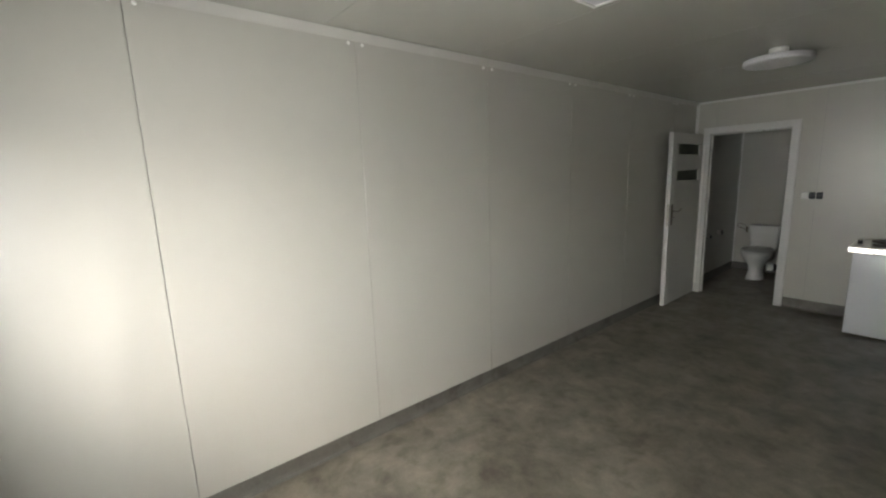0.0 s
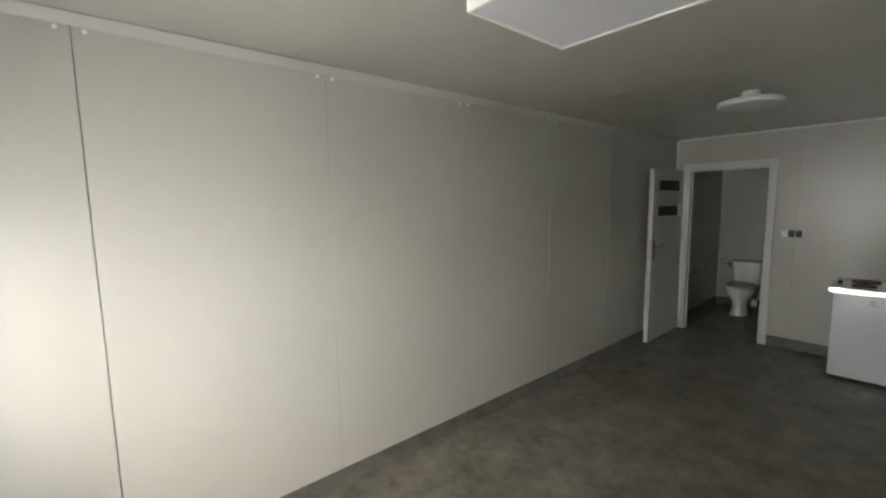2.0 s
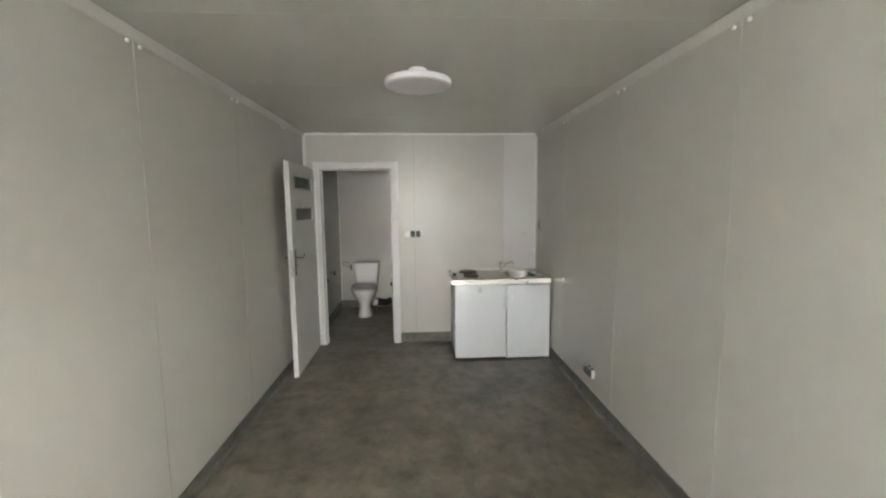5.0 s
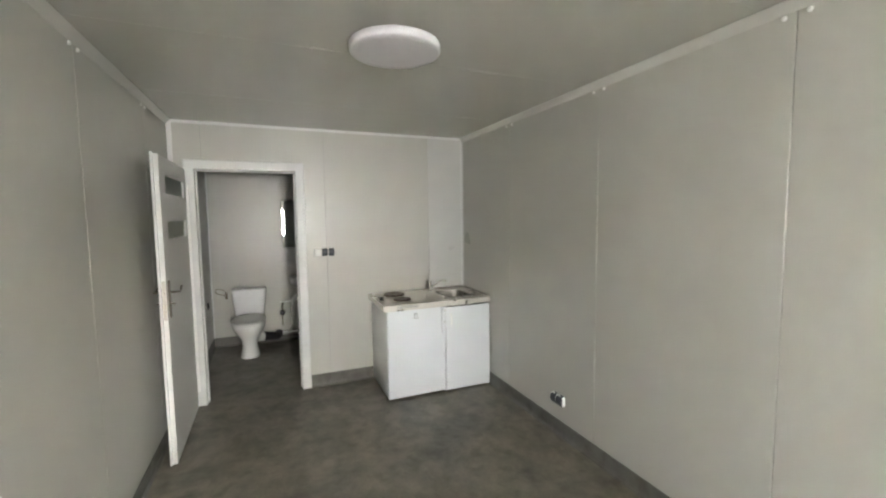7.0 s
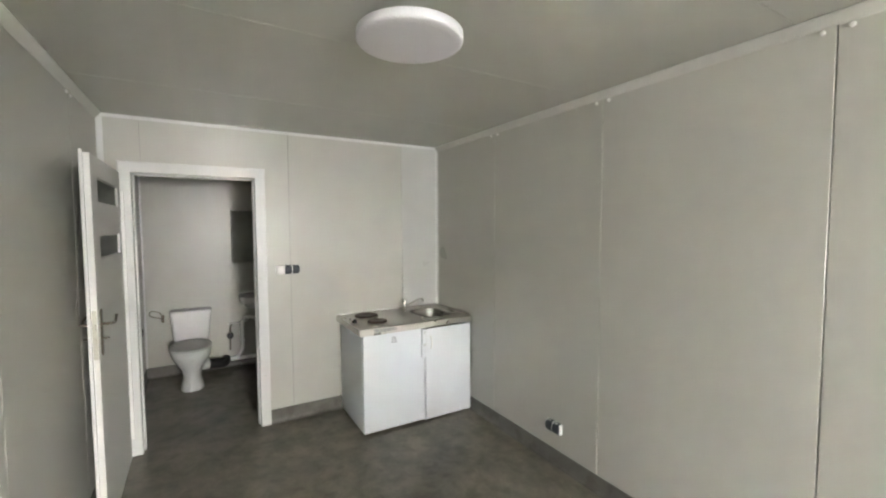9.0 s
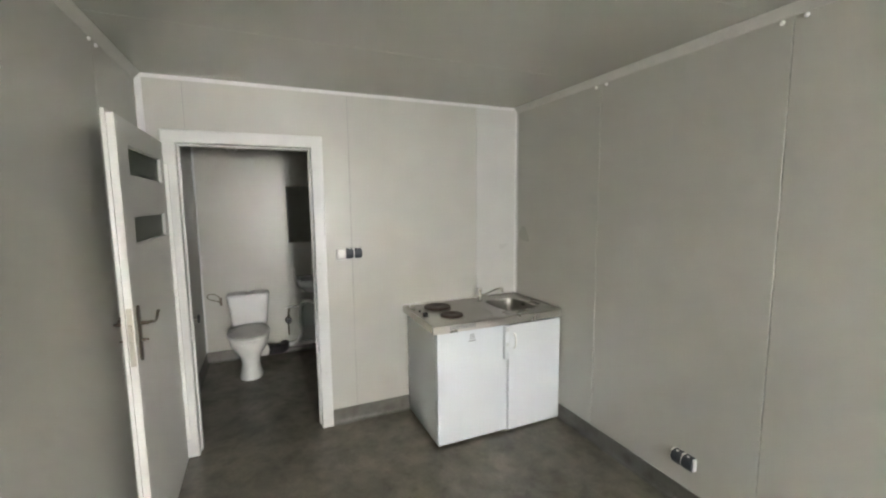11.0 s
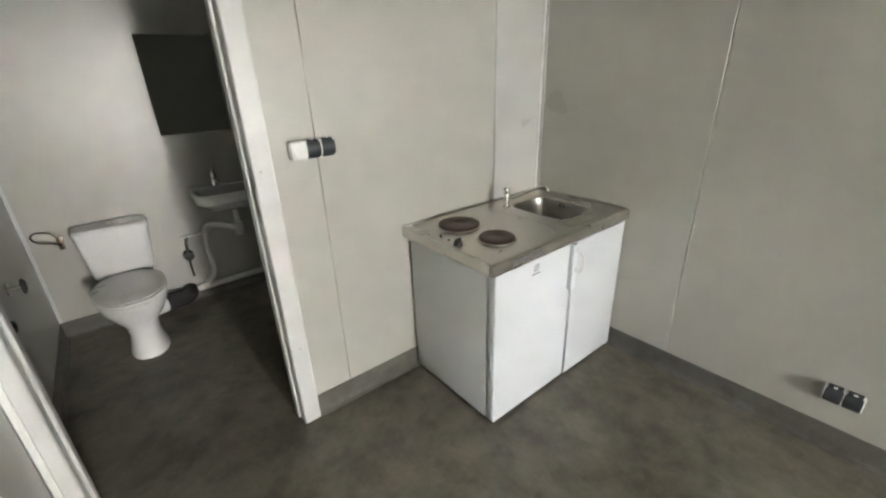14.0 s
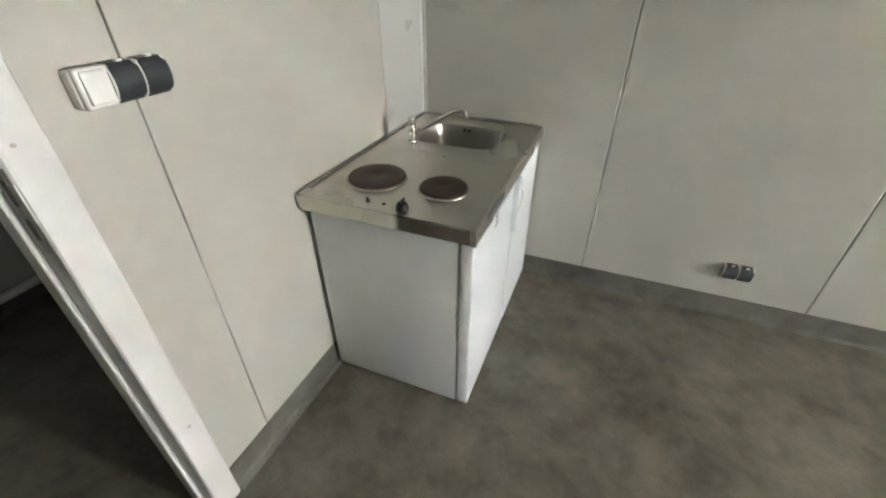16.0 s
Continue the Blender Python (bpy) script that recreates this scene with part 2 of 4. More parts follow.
def part(name, bm, mat, parent=None, label="", smooth=False):
    bmesh.ops.recalc_face_normals(bm, faces=bm.faces[:])
    me = bpy.data.meshes.new(name)
    bm.to_mesh(me)
    bm.free()
    me.materials.append(mat)
    if smooth:
        me.polygons.foreach_set("use_smooth", [True] * len(me.polygons))
        me.set_sharp_from_angle(angle=radians(38))
    ob = new(name, me)
    if parent is not None:
        ob.parent = parent
    if label:
        ob["label"] = label
    return ob


def thing(name, label, category, group="", kind="", at=None):
    ob = new(name)
    if at is not None:
        ob.matrix_world = at
    return tagged(ob, label, category, group, kind)


# ---- the room's measures ----
XW, XE, YL, YR, H = -0.5, 6.03, 2.065, -0.605, 2.415   # window wall, partition, long walls, ceiling
XB, YWC = 7.79, 2.0                                    # back wall and side wall of the washroom
XP = 6.11                                              # washroom face of the partition
DY0, DY1, DZ = 1.07, 1.855, 2.02                       # clear door opening
WY0, WY1, WZ0, WZ1 = 0.38, 1.86, 0.955, 1.955          # window hole
SKIRT_H = 0.118
SEAMS_L = [0.27 + 1.0245 * k for k in range(6)]
SEAMS_R = [-0.055 + 1.03 * k for k in range(6)]
SEAMS_E = [-0.215, 0.81, 1.80]
SEAMS_C = [0.09 + 1.02 * k for k in range(6)]
GAP = 0.0022


def spans(a, b, seams):
    e = [a] + [s for s in seams if a < s < b] + [b]
    return [(p + (GAP if i else 0), q - (GAP if i < len(e) - 2 else 0)) for i, (p, q) in enumerate(zip(e, e[1:]))]


# floor
part_floor = part("floor", box(XW - 0.1, XB + 0.1, YR - 0.1, YL + 0.1, -0.222, 0.0), VINYL)
tagged(part_floor, "dark grey cloudy sheet vinyl floor, scuffed and dull", "floor", kind="structure")

# ceiling: panels side by side with narrow joints, one mesh
bm = bmesh.new()
for a, b in spans(XW - 0.02, XP, SEAMS_C):
    add_box(bm, a, b, YR - 0.02, YL + 0.02, H, H + 0.06, 0.0015, 1)
add_box(bm, XW - 0.1, XP + 0.02, YR - 0.1, YL + 0.1, H + 0.062, H + 0.1)
ceiling = tagged(part("ceiling", bm, CEIL), "pale grey glossy sandwich panel ceiling with thin joints", "ceiling", kind="structure")
bm = box(XP + 0.001, XB + 0.1, YR - 0.1, YL + 0.1, H + 0.002, H + 0.1)
tagged(part("washroom_ceiling", bm, CEIL), "pale grey panel ceiling of the washroom", "ceiling", kind="structure")

# joint beads on the ceiling
bm = bmesh.new()
for s in SEAMS_C[1:]:
    add_box(bm, s - 0.0024, s + 0.0024, YR, YL, H - 0.0006, H + 0.001)
tagged(part("trim", bm, CEIL), "thin raised joint beads across the ceiling panels", "trim", kind="structure")


def wall(name, label, core, panels, paler=None):
    w = tagged(part(name, core, CORE), label, "wall", kind="structure")
    for i, p in enumerate(panels):
        part("panel", p, WALL_PALE if i == paler else WALL, w)
    return w


SKEW = Matrix.Translation((0.3, 2.07, 0)) @ Matrix.Rotation(radians(-0.33), 4, "Z") @ Matrix.Translation((-0.3, -2.065, 0))
wl = wall("wall_left", "off-white painted steel sandwich panel wall with vertical joints", box(XW - 0.1, XP, YL + 0.006, YL + 0.1, 0, H + 0.06),
     [box(a, b, YL, YL + 0.039, 0.0, H, bevel=0.0018, seg=1) for a, b in spans(XW, XE + 0.07, SEAMS_L)])
wl.matrix_world = SKEW
wall("wall_right", "off-white painted steel sandwich panel wall with vertical joints", box(XW - 0.1, XP, YR - 0.1, YR - 0.04, 0, H + 0.06),
     [box(a, b, YR - 0.039, YR, 0.0, H, bevel=0.0018, seg=1) for a, b in spans(XW, XE + 0.07, SEAMS_R)])

# partition with the door hole
end_panels, core = [], bmesh.new()
JY0, JY1, JZ = DY0 - 0.03, DY1 + 0.03, DZ + 0.03
def outline_panel(points):
    """A wall panel cut to an outline in the plane of the partition."""
    return loft(bmesh.new(), [[(XE, y, z) for y, z in points], [(XE + 0.03, y, z) for y, z in points]])


ea, eb, ec = SEAMS_E
for a, b in ((YR, ea - GAP), (ea + GAP, eb - GAP)):
    end_panels.append(box(XE, XE + 0.03, a, b, 0, H, bevel=0.0018, seg=1))
end_panels.append(outline_panel([(eb + GAP, 0), (JY0, 0), (JY0, JZ), (ec - GAP, JZ), (ec - GAP, H), (eb + GAP, H)]))
end_panels.append(outline_panel([(JY1, 0), (YL, 0), (YL, H), (ec + GAP, H), (ec + GAP, JZ), (JY1, JZ)]))
add_box(core, XE + 0.007, XP - 0.012, YR, JY0, 0, H)
add_box(core, XE + 0.007, XP - 0.012, JY1, YL, 0, H)
add_box(core, XE + 0.007, XP - 0.012, JY0, JY1, JZ + 0.001, H)
end_panels += [box(XP - 0.011, XP, YR, JY0, 0, H), box(XP - 0.011, XP, JY1, YL, 0, H), box(XP - 0.011, XP, JY0, JY1, JZ, H)]
wall("wall_partition", "off-white panel partition with a door opening to the washroom", core, end_panels, 0)

# window wall
core, wp = bmesh.new(), []
for y0, y1, z0, z1 in ((YR, WY0, 0, H), (WY1, YL, 0, H), (WY0, WY1, 0, WZ0), (WY0, WY1, WZ1, H)):
    add_box(core, XW - 0.1, XW - 0.031, y0, y1, z0, z1)
    wp.append(box(XW - 0.03, XW, y0, y1, z0, z1))
wall("wall_window", "off-white panel end wall with a window opening", core, wp)

# washroom walls
wall("wall_washroom_back", "pale panel back wall of the washroom", box(XB + 0.04, XB + 0.1, YR - 0.1, YL + 0.1, 0, H),
     [box(XB, XB + 0.039, a, b, 0, H, bevel=0.0018, seg=1) for a, b in spans(YR, YWC, [0.33])])
wall("wall_washroom_left", "pale panel side wall of the washroom", box(XP, XB, YWC + 0.04, YL + 0.1, 0, H),
     [box(XP, XB, YWC, YWC + 0.039, 0, H)])
wall("wall_washroom_right", "pale panel side wall of the washroom", box(XP, XB, YR - 0.1, YR - 0.04, 0, H),
     [box(XP, XB, YR - 0.039, YR, 0, H)])


# coved vinyl skirting
def skirting(x0, y0, x1, y1, nx, ny, h=SKIRT_H):
    """A skirting of sheet vinyl along a line, standing off by (nx, ny), with a small cove at its foot."""
    prof = [(0.001, h), (0.005, h - 0.002), (0.006, 0.03), (0.010, 0.014), (0.024, 0.001), (0.001, 0.001)]
    bm = bmesh.new()
    a = [(x0 + nx * d, y0 + ny * d, z) for d, z in prof]
    b = [(x1 + nx * d, y1 + ny * d, z) for d, z in prof]
    loft(bm, [a, b])
    ob = part("baseboard", bm, SKIRT)
    return tagged(ob, "mid grey vinyl skirting turned up from the floor", "skirting", kind="structure")


skirting(XW, YL, XE, YL, 0, -1, 0.095).matrix_world = SKEW
skirting(XW, YR, XE, YR, 0, 1, 0.108)
skirting(XE, YR, XE, DY0 - 0.080, -1, 0)
skirting(XW, YR, XW, YL, 1, 0)
skirting(XB, YR, XB, YWC, -1, 0)
skirting(XP, YWC, XB, YWC, 0, -1)

# folded corner profiles under the ceiling, with plastic bolt caps by each joint
def cornice(name, x0, x1, y, s, seams):
    bm = bmesh.new()
    prof = [(0.0, H - 0.042), (0.003, H - 0.042), (0.005, H - 0.037), (0.031, H - 0.008), (0.036, H - 0.005), (0.036, H - 0.0025), (0.0, H - 0.0025)]
    loft(bm, [[(x0, y + s * d, z) for d, z in prof], [(x1, y + s * d, z) for d, z in prof]])
    ob = tagged(part(name, bm, TRIM_GREY), "off-white folded metal corner strip under the ceiling", "trim", kind="structure")
    cap = bmesh.new()
    lathe(cap, Matrix.Identity(4), [(0.0095, 0), (0.0095, 0.004), (0.0075, 0.008), (0.003, 0.0098)], 14)
    first = None
    for q in seams:
        for d in (-0.042, 0.042):
            m = pose(q + d, y + s * 0.001, H - 0.056, 90 if s < 0 else -90, 0, 0)
            if first is None:
                first = part("bolt_cap", cap, WHITE, ob, "white plastic bolt cap", True)
                first.matrix_local = m
            else:
                c = new("bolt_cap", first.data)
                c.parent = ob
                c.matrix_local = m
                c["label"] = "white plastic bolt cap"
    return ob


cornice("trim", XW, XE, YL, -1, SEAMS_L).matrix_world = SKEW
cornice("trim", XW, XE, YR, 1, SEAMS_R)
for nm, b in (("trim", box(XE - 0.004, XE - 0.0005, YR + 0.006, YL - 0.04, H - 0.026, H - 0.003, bevel=0.001, seg=1)),
              ("trim", box(XE - 0.022, XE - 0.001, YR + 0.001, YR + 0.005, SKIRT_H, H - 0.054, bevel=0.001, seg=1)),
              ("trim", box(XE - 0.005, XE - 0.001, YR + 0.006, YR + 0.026, SKIRT_H, H - 0.028, bevel=0.001, seg=1)),
              ("trim", box(XE - 0.005, XE - 0.001, YL - 0.066, YL - 0.032, SKIRT_H, H - 0.028, bevel=0.001, seg=1)),
              ("trim", box(XW + 0.001, XW + 0.005, YL - 0.03, YL - 0.006, SKIRT_H, H - 0.05, bevel=0.001, seg=1)),
              ("trim", box(XB - 0.005, XB - 0.001, YWC - 0.018, YWC - 0.001, SKIRT_H, H, bevel=0.001, seg=1))):
    tagged(part(nm, b, TRIM), "narrow white corner strip", "trim", kind="structure")

# ---- door to the washroom ----
door = thing("door_1", "white door with two small frosted panes, wide open, in a white frame", "door", kind="structure")
CW, CT = 0.079, 0.016
bm = bmesh.new()
# one mitred sweep: (distance from the opening, depth) carried up, across and down
prof = [(0.0, 0.001), (0.0, CT - 0.006), (0.004, CT - 0.001), (0.010, CT), (CW - 0.012, CT), (CW - 0.004, CT - 0.002), (CW, CT - 0.007), (CW, 0.001)]
loft(bm, [[(XE - d, DY0 - w, 0.0) for w, d in prof], [(XE - d, DY0 - w, DZ + w) for w, d in prof],
          [(XE - d, DY1 + w, DZ + w) for w, d in prof], [(XE - d, DY1 + w, 0.0) for w, d in prof]])
part("casing", bm, TRIM, door, "white moulded door casing")
bm = bmesh.new()
add_box(bm, XE - 0.0005, XP + 0.012, DY0 - 0.029, DY0 - 0.001, 0, DZ + 0.029)
add_box(bm, XE - 0.0005, XP + 0.012, DY1 + 0.001, DY1 + 0.029, 0, DZ + 0.029)
add_box(bm, XE - 0.0005, XP + 0.012, DY0, DY1, DZ + 0.001, DZ + 0.029)
for y0, y1, z0, z1 in ((DY0 - 0.001, DY0 + 0.012, 0, DZ), (DY1 - 0.012, DY1 + 0.001, 0, DZ), (DY0 + 0.012, DY1 - 0.012, DZ - 0.012, DZ)):
    add_box(bm, XE + 0.045, XP + 0.011, y0, y1, z0, z1, 0.003, 1)
part("jamb", bm, TRIM, door, "white door jamb with a stop")
strike = part("strike_plate", box(XE + 0.002, XE + 0.026, DY0 + 0.0005, DY0 + 0.002, 1.02, 1.20, bevel=0.0005, seg=1), BRASS, door, "worn steel strike plate")
for z0, z1 in ((1.048, 1.092), (1.118, 1.168)):
    part("slot", box(XE + 0.008, XE + 0.021, DY0 + 0.0018, DY0 + 0.0028, z0, z1), BLACK, strike, "dark bolt slot")
part("lip", box(XE - CT - 0.002, XE + 0.003, DY0 + 0.0005, DY0 + 0.0035, 1.09, 1.165, bevel=0.001, seg=1), TRIM, strike, "bent lip of the strike")
for y, z in ((1.028, 0.42), (1.043, 1.223)):
    part("screw", cyl(pose(XE - CT - 0.001, y, z, 0, 90, 0), 0.0042, 0.002, 12), BRASS, door, "small screw head")
part("seal_strip", box(XE - CT - 0.010, XE - CT - 0.0005, DY1 + 0.044, DY1 + 0.066, 0.13, 1.89, bevel=0.002, seg=1), WHITE, door, "white rubber strip on the casing")

LEAF_W, LEAF_T, LEAF_H = 0.897, 0.040, 2.012
# local: x from the hinge, y thickness towards the wall, z up
leaf_pose = Matrix(((-1, 0, 0, 5.977), (0, 1, 0, 1.9155), (0, 0, 1, 0.012), (0, 0, 0, 1))) @ pose(0, 0, 0, 0, 0, -0.3)
PANES = ((0.085, 0.728, 1.757, 1.893), (0.085, 0.728, 1.456, 1.588))
bm = bmesh.new()
px0, px1 = PANES[0][0], PANES[0][1]
for x0, x1, z0, z1 in ((0, px0, 0, LEAF_H), (px1, LEAF_W - 0.013, 0, LEAF_H), (px0, px1, 0, PANES[1][2]),
                       (px0, px1, PANES[1][3], PANES[0][2]), (px0, px1, PANES[0][3], LEAF_H)):
    add_box(bm, x0, x1, 0, LEAF_T - 0.0135, z0, z1 - (0.013 if z1 == LEAF_H else 0))
for x0, x1, z0, z1 in ((-0.0, px0, 0, LEAF_H), (px1, LEAF_W, 0, LEAF_H), (px0, px1, 0, PANES[1][2]),
                       (px0, px1, PANES[1][3], PANES[0][2]), (px0, px1, PANES[0][3], LEAF_H)):
    add_box(bm, x0, x1, LEAF_T - 0.0135, LEAF_T, z0, z1)
bmesh.ops.remove_doubles(bm, verts=bm.verts[:], dist=0.0002)
leaf = part("leaf", bm, DOOR, door, "white door leaf with a rebated edge")
leaf.matrix_local = leaf_pose
for x0, x1, z0, z1 in PANES:
    part("pane", box(x0, x1, 0.013, 0.019, z0, z1), FROST, leaf, "greenish frosted glass pane")
    bm = bmesh.new()
    for a, b, c, d in ((x0, x1, z0, z0 + 0.008), (x0, x1, z1 - 0.008, z1), (x0, x0 + 0.008, z0 + 0.008, z1 - 0.008), (x1 - 0.008, x1, z0 + 0.008, z1 - 0.008)):
        add_box(bm, a, b, 0.004, 0.0125, c, d)
    part("bead", bm, DOOR, leaf)
LX = LEAF_W - 0.075
bm = box(LEAF_W - 0.0132, LEAF_W - 0.0112, 0.004, 0.024, 0.955, 1.205, bevel=0.0008, seg=1)
part("lock_plate", bm, BRASS, leaf, "worn steel lock forend")
part("latch", box(LEAF_W - 0.0125, LEAF_W - 0.003, 0.008, 0.020, 1.105, 1.135, bevel=0.002, seg=1), BRASS, leaf)
part("deadbolt", box(LEAF_W - 0.0125, LEAF_W - 0.009, 0.008, 0.020, 1.03, 1.062, bevel=0.001, seg=1), BRASS, leaf)
for side, yy in ((-1, 0.0), (1, LEAF_T)):
    bm = bmesh.new()
    loft(bm, [[(LX + 0.019 * u * k, yy + side * d, z) for u, z in
               ((-1, 0.975), (-0.55, 0.965), (0, 0.958), (0.55, 0.965), (1, 0.975), (1, 1.185), (0.6, 1.197), (0, 1.205), (-0.6, 1.197), (-1, 1.185))]
              for k, d in ((1, 0.0), (1, 0.004), (0.78, 0.008))])
    plate = part("handle_plate", bm, BRONZE, leaf, "dark bronze long door plate")
    pts = curve_points([(LX, yy + side * 0.004, 1.125), (LX, yy + side * 0.03, 1.125), (LX - 0.012, yy + side * 0.046, 1.125), (LX - 0.045, yy + side * 0.05, 1.117),
                        (LX - 0.08, yy + side * 0.05, 1.119), (LX - 0.115, yy + side * 0.048, 1.131), (LX - 0.140, yy + side * 0.046, 1.141), (LX - 0.156, yy + side * 0.046, 1.139)], 6)
    part("lever", tube(bmesh.new(), pts, [0.0085] * 8 + [0.0062] * (len(pts) - 14) + [0.0072] * 6, 12), BRONZE, leaf, "dark bronze curved lever", True)
    part("key_knob", tube(bmesh.new(), [(LX, yy + side * 0.006, 1.05), (LX, yy + side * 0.022, 1.05), (LX - 0.002, yy + side * 0.034, 1.05)], [0.008, 0.006, 0.004]), BRONZE, leaf, "small bronze turn knob", True)
for z in (0.25, 1.72):
    part("hinge", cyl(pose(XE - CT - 0.013, DY1 + 0.090, z), 0.0075, 0.08, 14, bevel=0.002), BRASS, door, "steel barrel hinge", True)

# ---- window ----
win = thing("window_1", "white plastic window with clear glass and wide casing", "window", kind="structure")


def ring(bm, y0, y1, z0, z1, w, x0, x1, bevel=0.004):
    add_box(bm, x0, x1, y0, y1, z0, z0 + w, bevel)
    add_box(bm, x0, x1, y0, y1, z1 - w, z1, bevel)
    add_box(bm, x0, x1, y0, y0 + w, z0 + w - bevel, z1 - w + bevel, bevel)
    add_box(bm, x0, x1, y1 - w, y1, z0 + w - bevel, z1 - w + bevel, bevel)
    return bm


part("window_frame", ring(bmesh.new(), WY0 + 0.002, WY1 - 0.002, WZ0 + 0.002, WZ1 - 0.002, 0.055, XW - 0.085, XW - 0.015), PVC, win, "white plastic outer frame")
part("sash", ring(bmesh.new(), WY0 + 0.045, WY1 - 0.045, WZ0 + 0.045, WZ1 - 0.045, 0.054, XW - 0.075, XW + 0.004, 0.006), PVC, win, "white plastic sash")
part("gasket", ring(bmesh.new(), WY0 + 0.0965, WY1 - 0.0965, WZ0 + 0.0965, WZ1 - 0.0965, 0.006, XW - 0.052, XW - 0.032, 0.002), RUBBER, win, "dark rubber glazing gasket")
part("glazing_bead", ring(bmesh.new(), WY0 + 0.0992, WY1 - 0.0992, WZ0 + 0.0992, WZ1 - 0.0992, 0.016, XW - 0.0395, XW - 0.016, 0.003), PVC, win, "stepped white glazing bead")
part("sash_seal", ring(bmesh.new(), WY0 + 0.041, WY1 - 0.041, WZ0 + 0.041, WZ1 - 0.041, 0.0035, XW - 0.03, XW - 0.006, 0.001), RUBBER, win, "dark seal between frame and sash")
pane = part("pane", box(XW - 0.046, XW - 0.040, WY0 + 0.0975, WY1 - 0.0975, WZ0 + 0.0975, WZ1 - 0.0975), GLASS, win, "clear window glass")
pane.visible_shadow = False
bm = bmesh.new()
ring(bm, WY0 - 0.11, WY1 + 0.11, WZ0 - 0.12, WZ1 + 0.12, 0.118, XW + 0.001, XW + 0.012, 0.002)
part("window_casing", bm, TRIM_GREY, win, "wide flat off-white casing boards")
part("window_handle", box(XW + 0.004, XW + 0.04, WY0 + 0.066, WY0 + 0.086, 1.36, 1.50, bevel=0.006), PVC, win, "white window handle")

# ---- heater under the window ----
heater = thing("convector_heater", "white electric panel heater mounted under the window", "heater")
HX0, HX1, HY0, HY1, HZ0, HZ1 = XW + 0.003, XW + 0.10, 0.80, 1.695, 0.23, 0.66
part("body", box(HX0, HX1, HY0, HY1, HZ0, HZ1, bevel=0.012, seg=3), ENAMEL, heater, "", True)
bm = bmesh.new()
for k in range(30):
    y = HY0 + 0.04 + k * 0.027
    add_box(bm, HX1 - 0.002, HX1 + 0.001, y, y + 0.014, HZ1 - 0.13, HZ1 - 0.03)
part("front_grille", bm, BLACK, heater, "dark vertical outlet slots")
part("top_grille", box(HX0 + 0.02, HX1 - 0.02, HY0 + 0.03, HY1 - 0.03, HZ1 - 0.002, HZ1 + 0.0015), BLACK, heater, "dark top outlet")

# ---- ceiling lamps ----
round_lamp = thing("ceiling_light", "round white flush ceiling light, switched off", "ceiling light", at=Matrix.Translation((3.835, 0.755, H)))
part("base", lathe(bmesh.new(), Matrix.Identity(4), [(0.050, -0.001), (0.055, -0.004), (0.055, -0.0625), (0.040, -0.0625)], 48), WHITE, round_lamp, "white sheet metal base", True)
part("diffuser", lathe(bmesh.new(), Matrix.Identity(4), [(0.10, -0.0635), (0.188, -0.064), (0.194, -0.066), (0.197, -0.070), (0.197, -0.094), (0.1945, -0.099), (0.188, -0.1025), (0.16, -0.104), (0.004, -0.105)], 64), OPAL, round_lamp, "white opal plastic shade", True)

LX0, LX1, LY0, LY1 = 1.365, 1.965, -0.165, 1.03
panel_lamp = thing("ceiling_panel_light", "white framed rectangular ceiling panel light, switched off", "ceiling light")
bm = bmesh.new()
for a, b, c, d in ((LX0, LX1, LY0, LY0 + 0.016), (LX0, LX1, LY1 - 0.016, LY1), (LX0, LX0 + 0.016, LY0 + 0.016, LY1 - 0.016), (LX1 - 0.016, LX1, LY0 + 0.016, LY1 - 0.016)):
    add_box(bm, a, b, c, d, H - 0.055, H - 0.001, 0.0015, 1)
part("frame", bm, WHITE, panel_lamp, "white surface-mount frame")
part("diffuser", box(LX0 + 0.015, LX1 - 0.015, LY0 + 0.015, LY1 - 0.015, H - 0.050, H - 0.042), OPAL, panel_lamp, "milky plastic diffuser")

# ---- kitchenette ----
KX, KB = 5.412, 5.985      # door faces, rear of the cabinets
TOPZ = 0.852

fridge = thing("undercounter_fridge", "white undercounter fridge beneath the steel worktop", "fridge")
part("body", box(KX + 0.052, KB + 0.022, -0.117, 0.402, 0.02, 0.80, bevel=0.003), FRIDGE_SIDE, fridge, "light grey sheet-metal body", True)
fd = part("door", box(KX, KX + 0.045, -0.124, 0.404, 0.022, 0.797, bevel=0.007, seg=3), ENAMEL, fridge, "white rounded fridge door", True)
part("door_seal", box(KX + 0.045, KX + 0.052, -0.110, 0.396, 0.03, 0.79), material("grey seal", (0.35, 0.35, 0.34), 0.6), fridge, "grey magnetic seal")
part("grip", box(KX - 0.025, KX + 0.004, -0.125, -0.092, 0.552, 0.79, bevel=0.005, seg=3), ENAMEL, fd, "white edge grip", True)
for z in (0.648, 0.752):
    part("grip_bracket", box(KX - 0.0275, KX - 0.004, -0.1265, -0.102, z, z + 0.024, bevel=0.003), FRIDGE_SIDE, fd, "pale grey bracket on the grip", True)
bm = bmesh.new()
for a, b, c, d in ((0.134, 0.164, 0.760, 0.763), (0.134, 0.164, 0.733, 0.736), (0.134, 0.137, 0.736, 0.760), (0.161, 0.164, 0.736, 0.760), (0.146, 0.152, 0.742, 0.754)):
    add_box(bm, KX - 0.0008, KX + 0.001, a, b, c, d)
add_box(bm, KX - 0.0008, KX + 0.001, 0.122, 0.176, 0.716, 0.721)
part("print", bm, GREY, fd, "small grey printed mark")
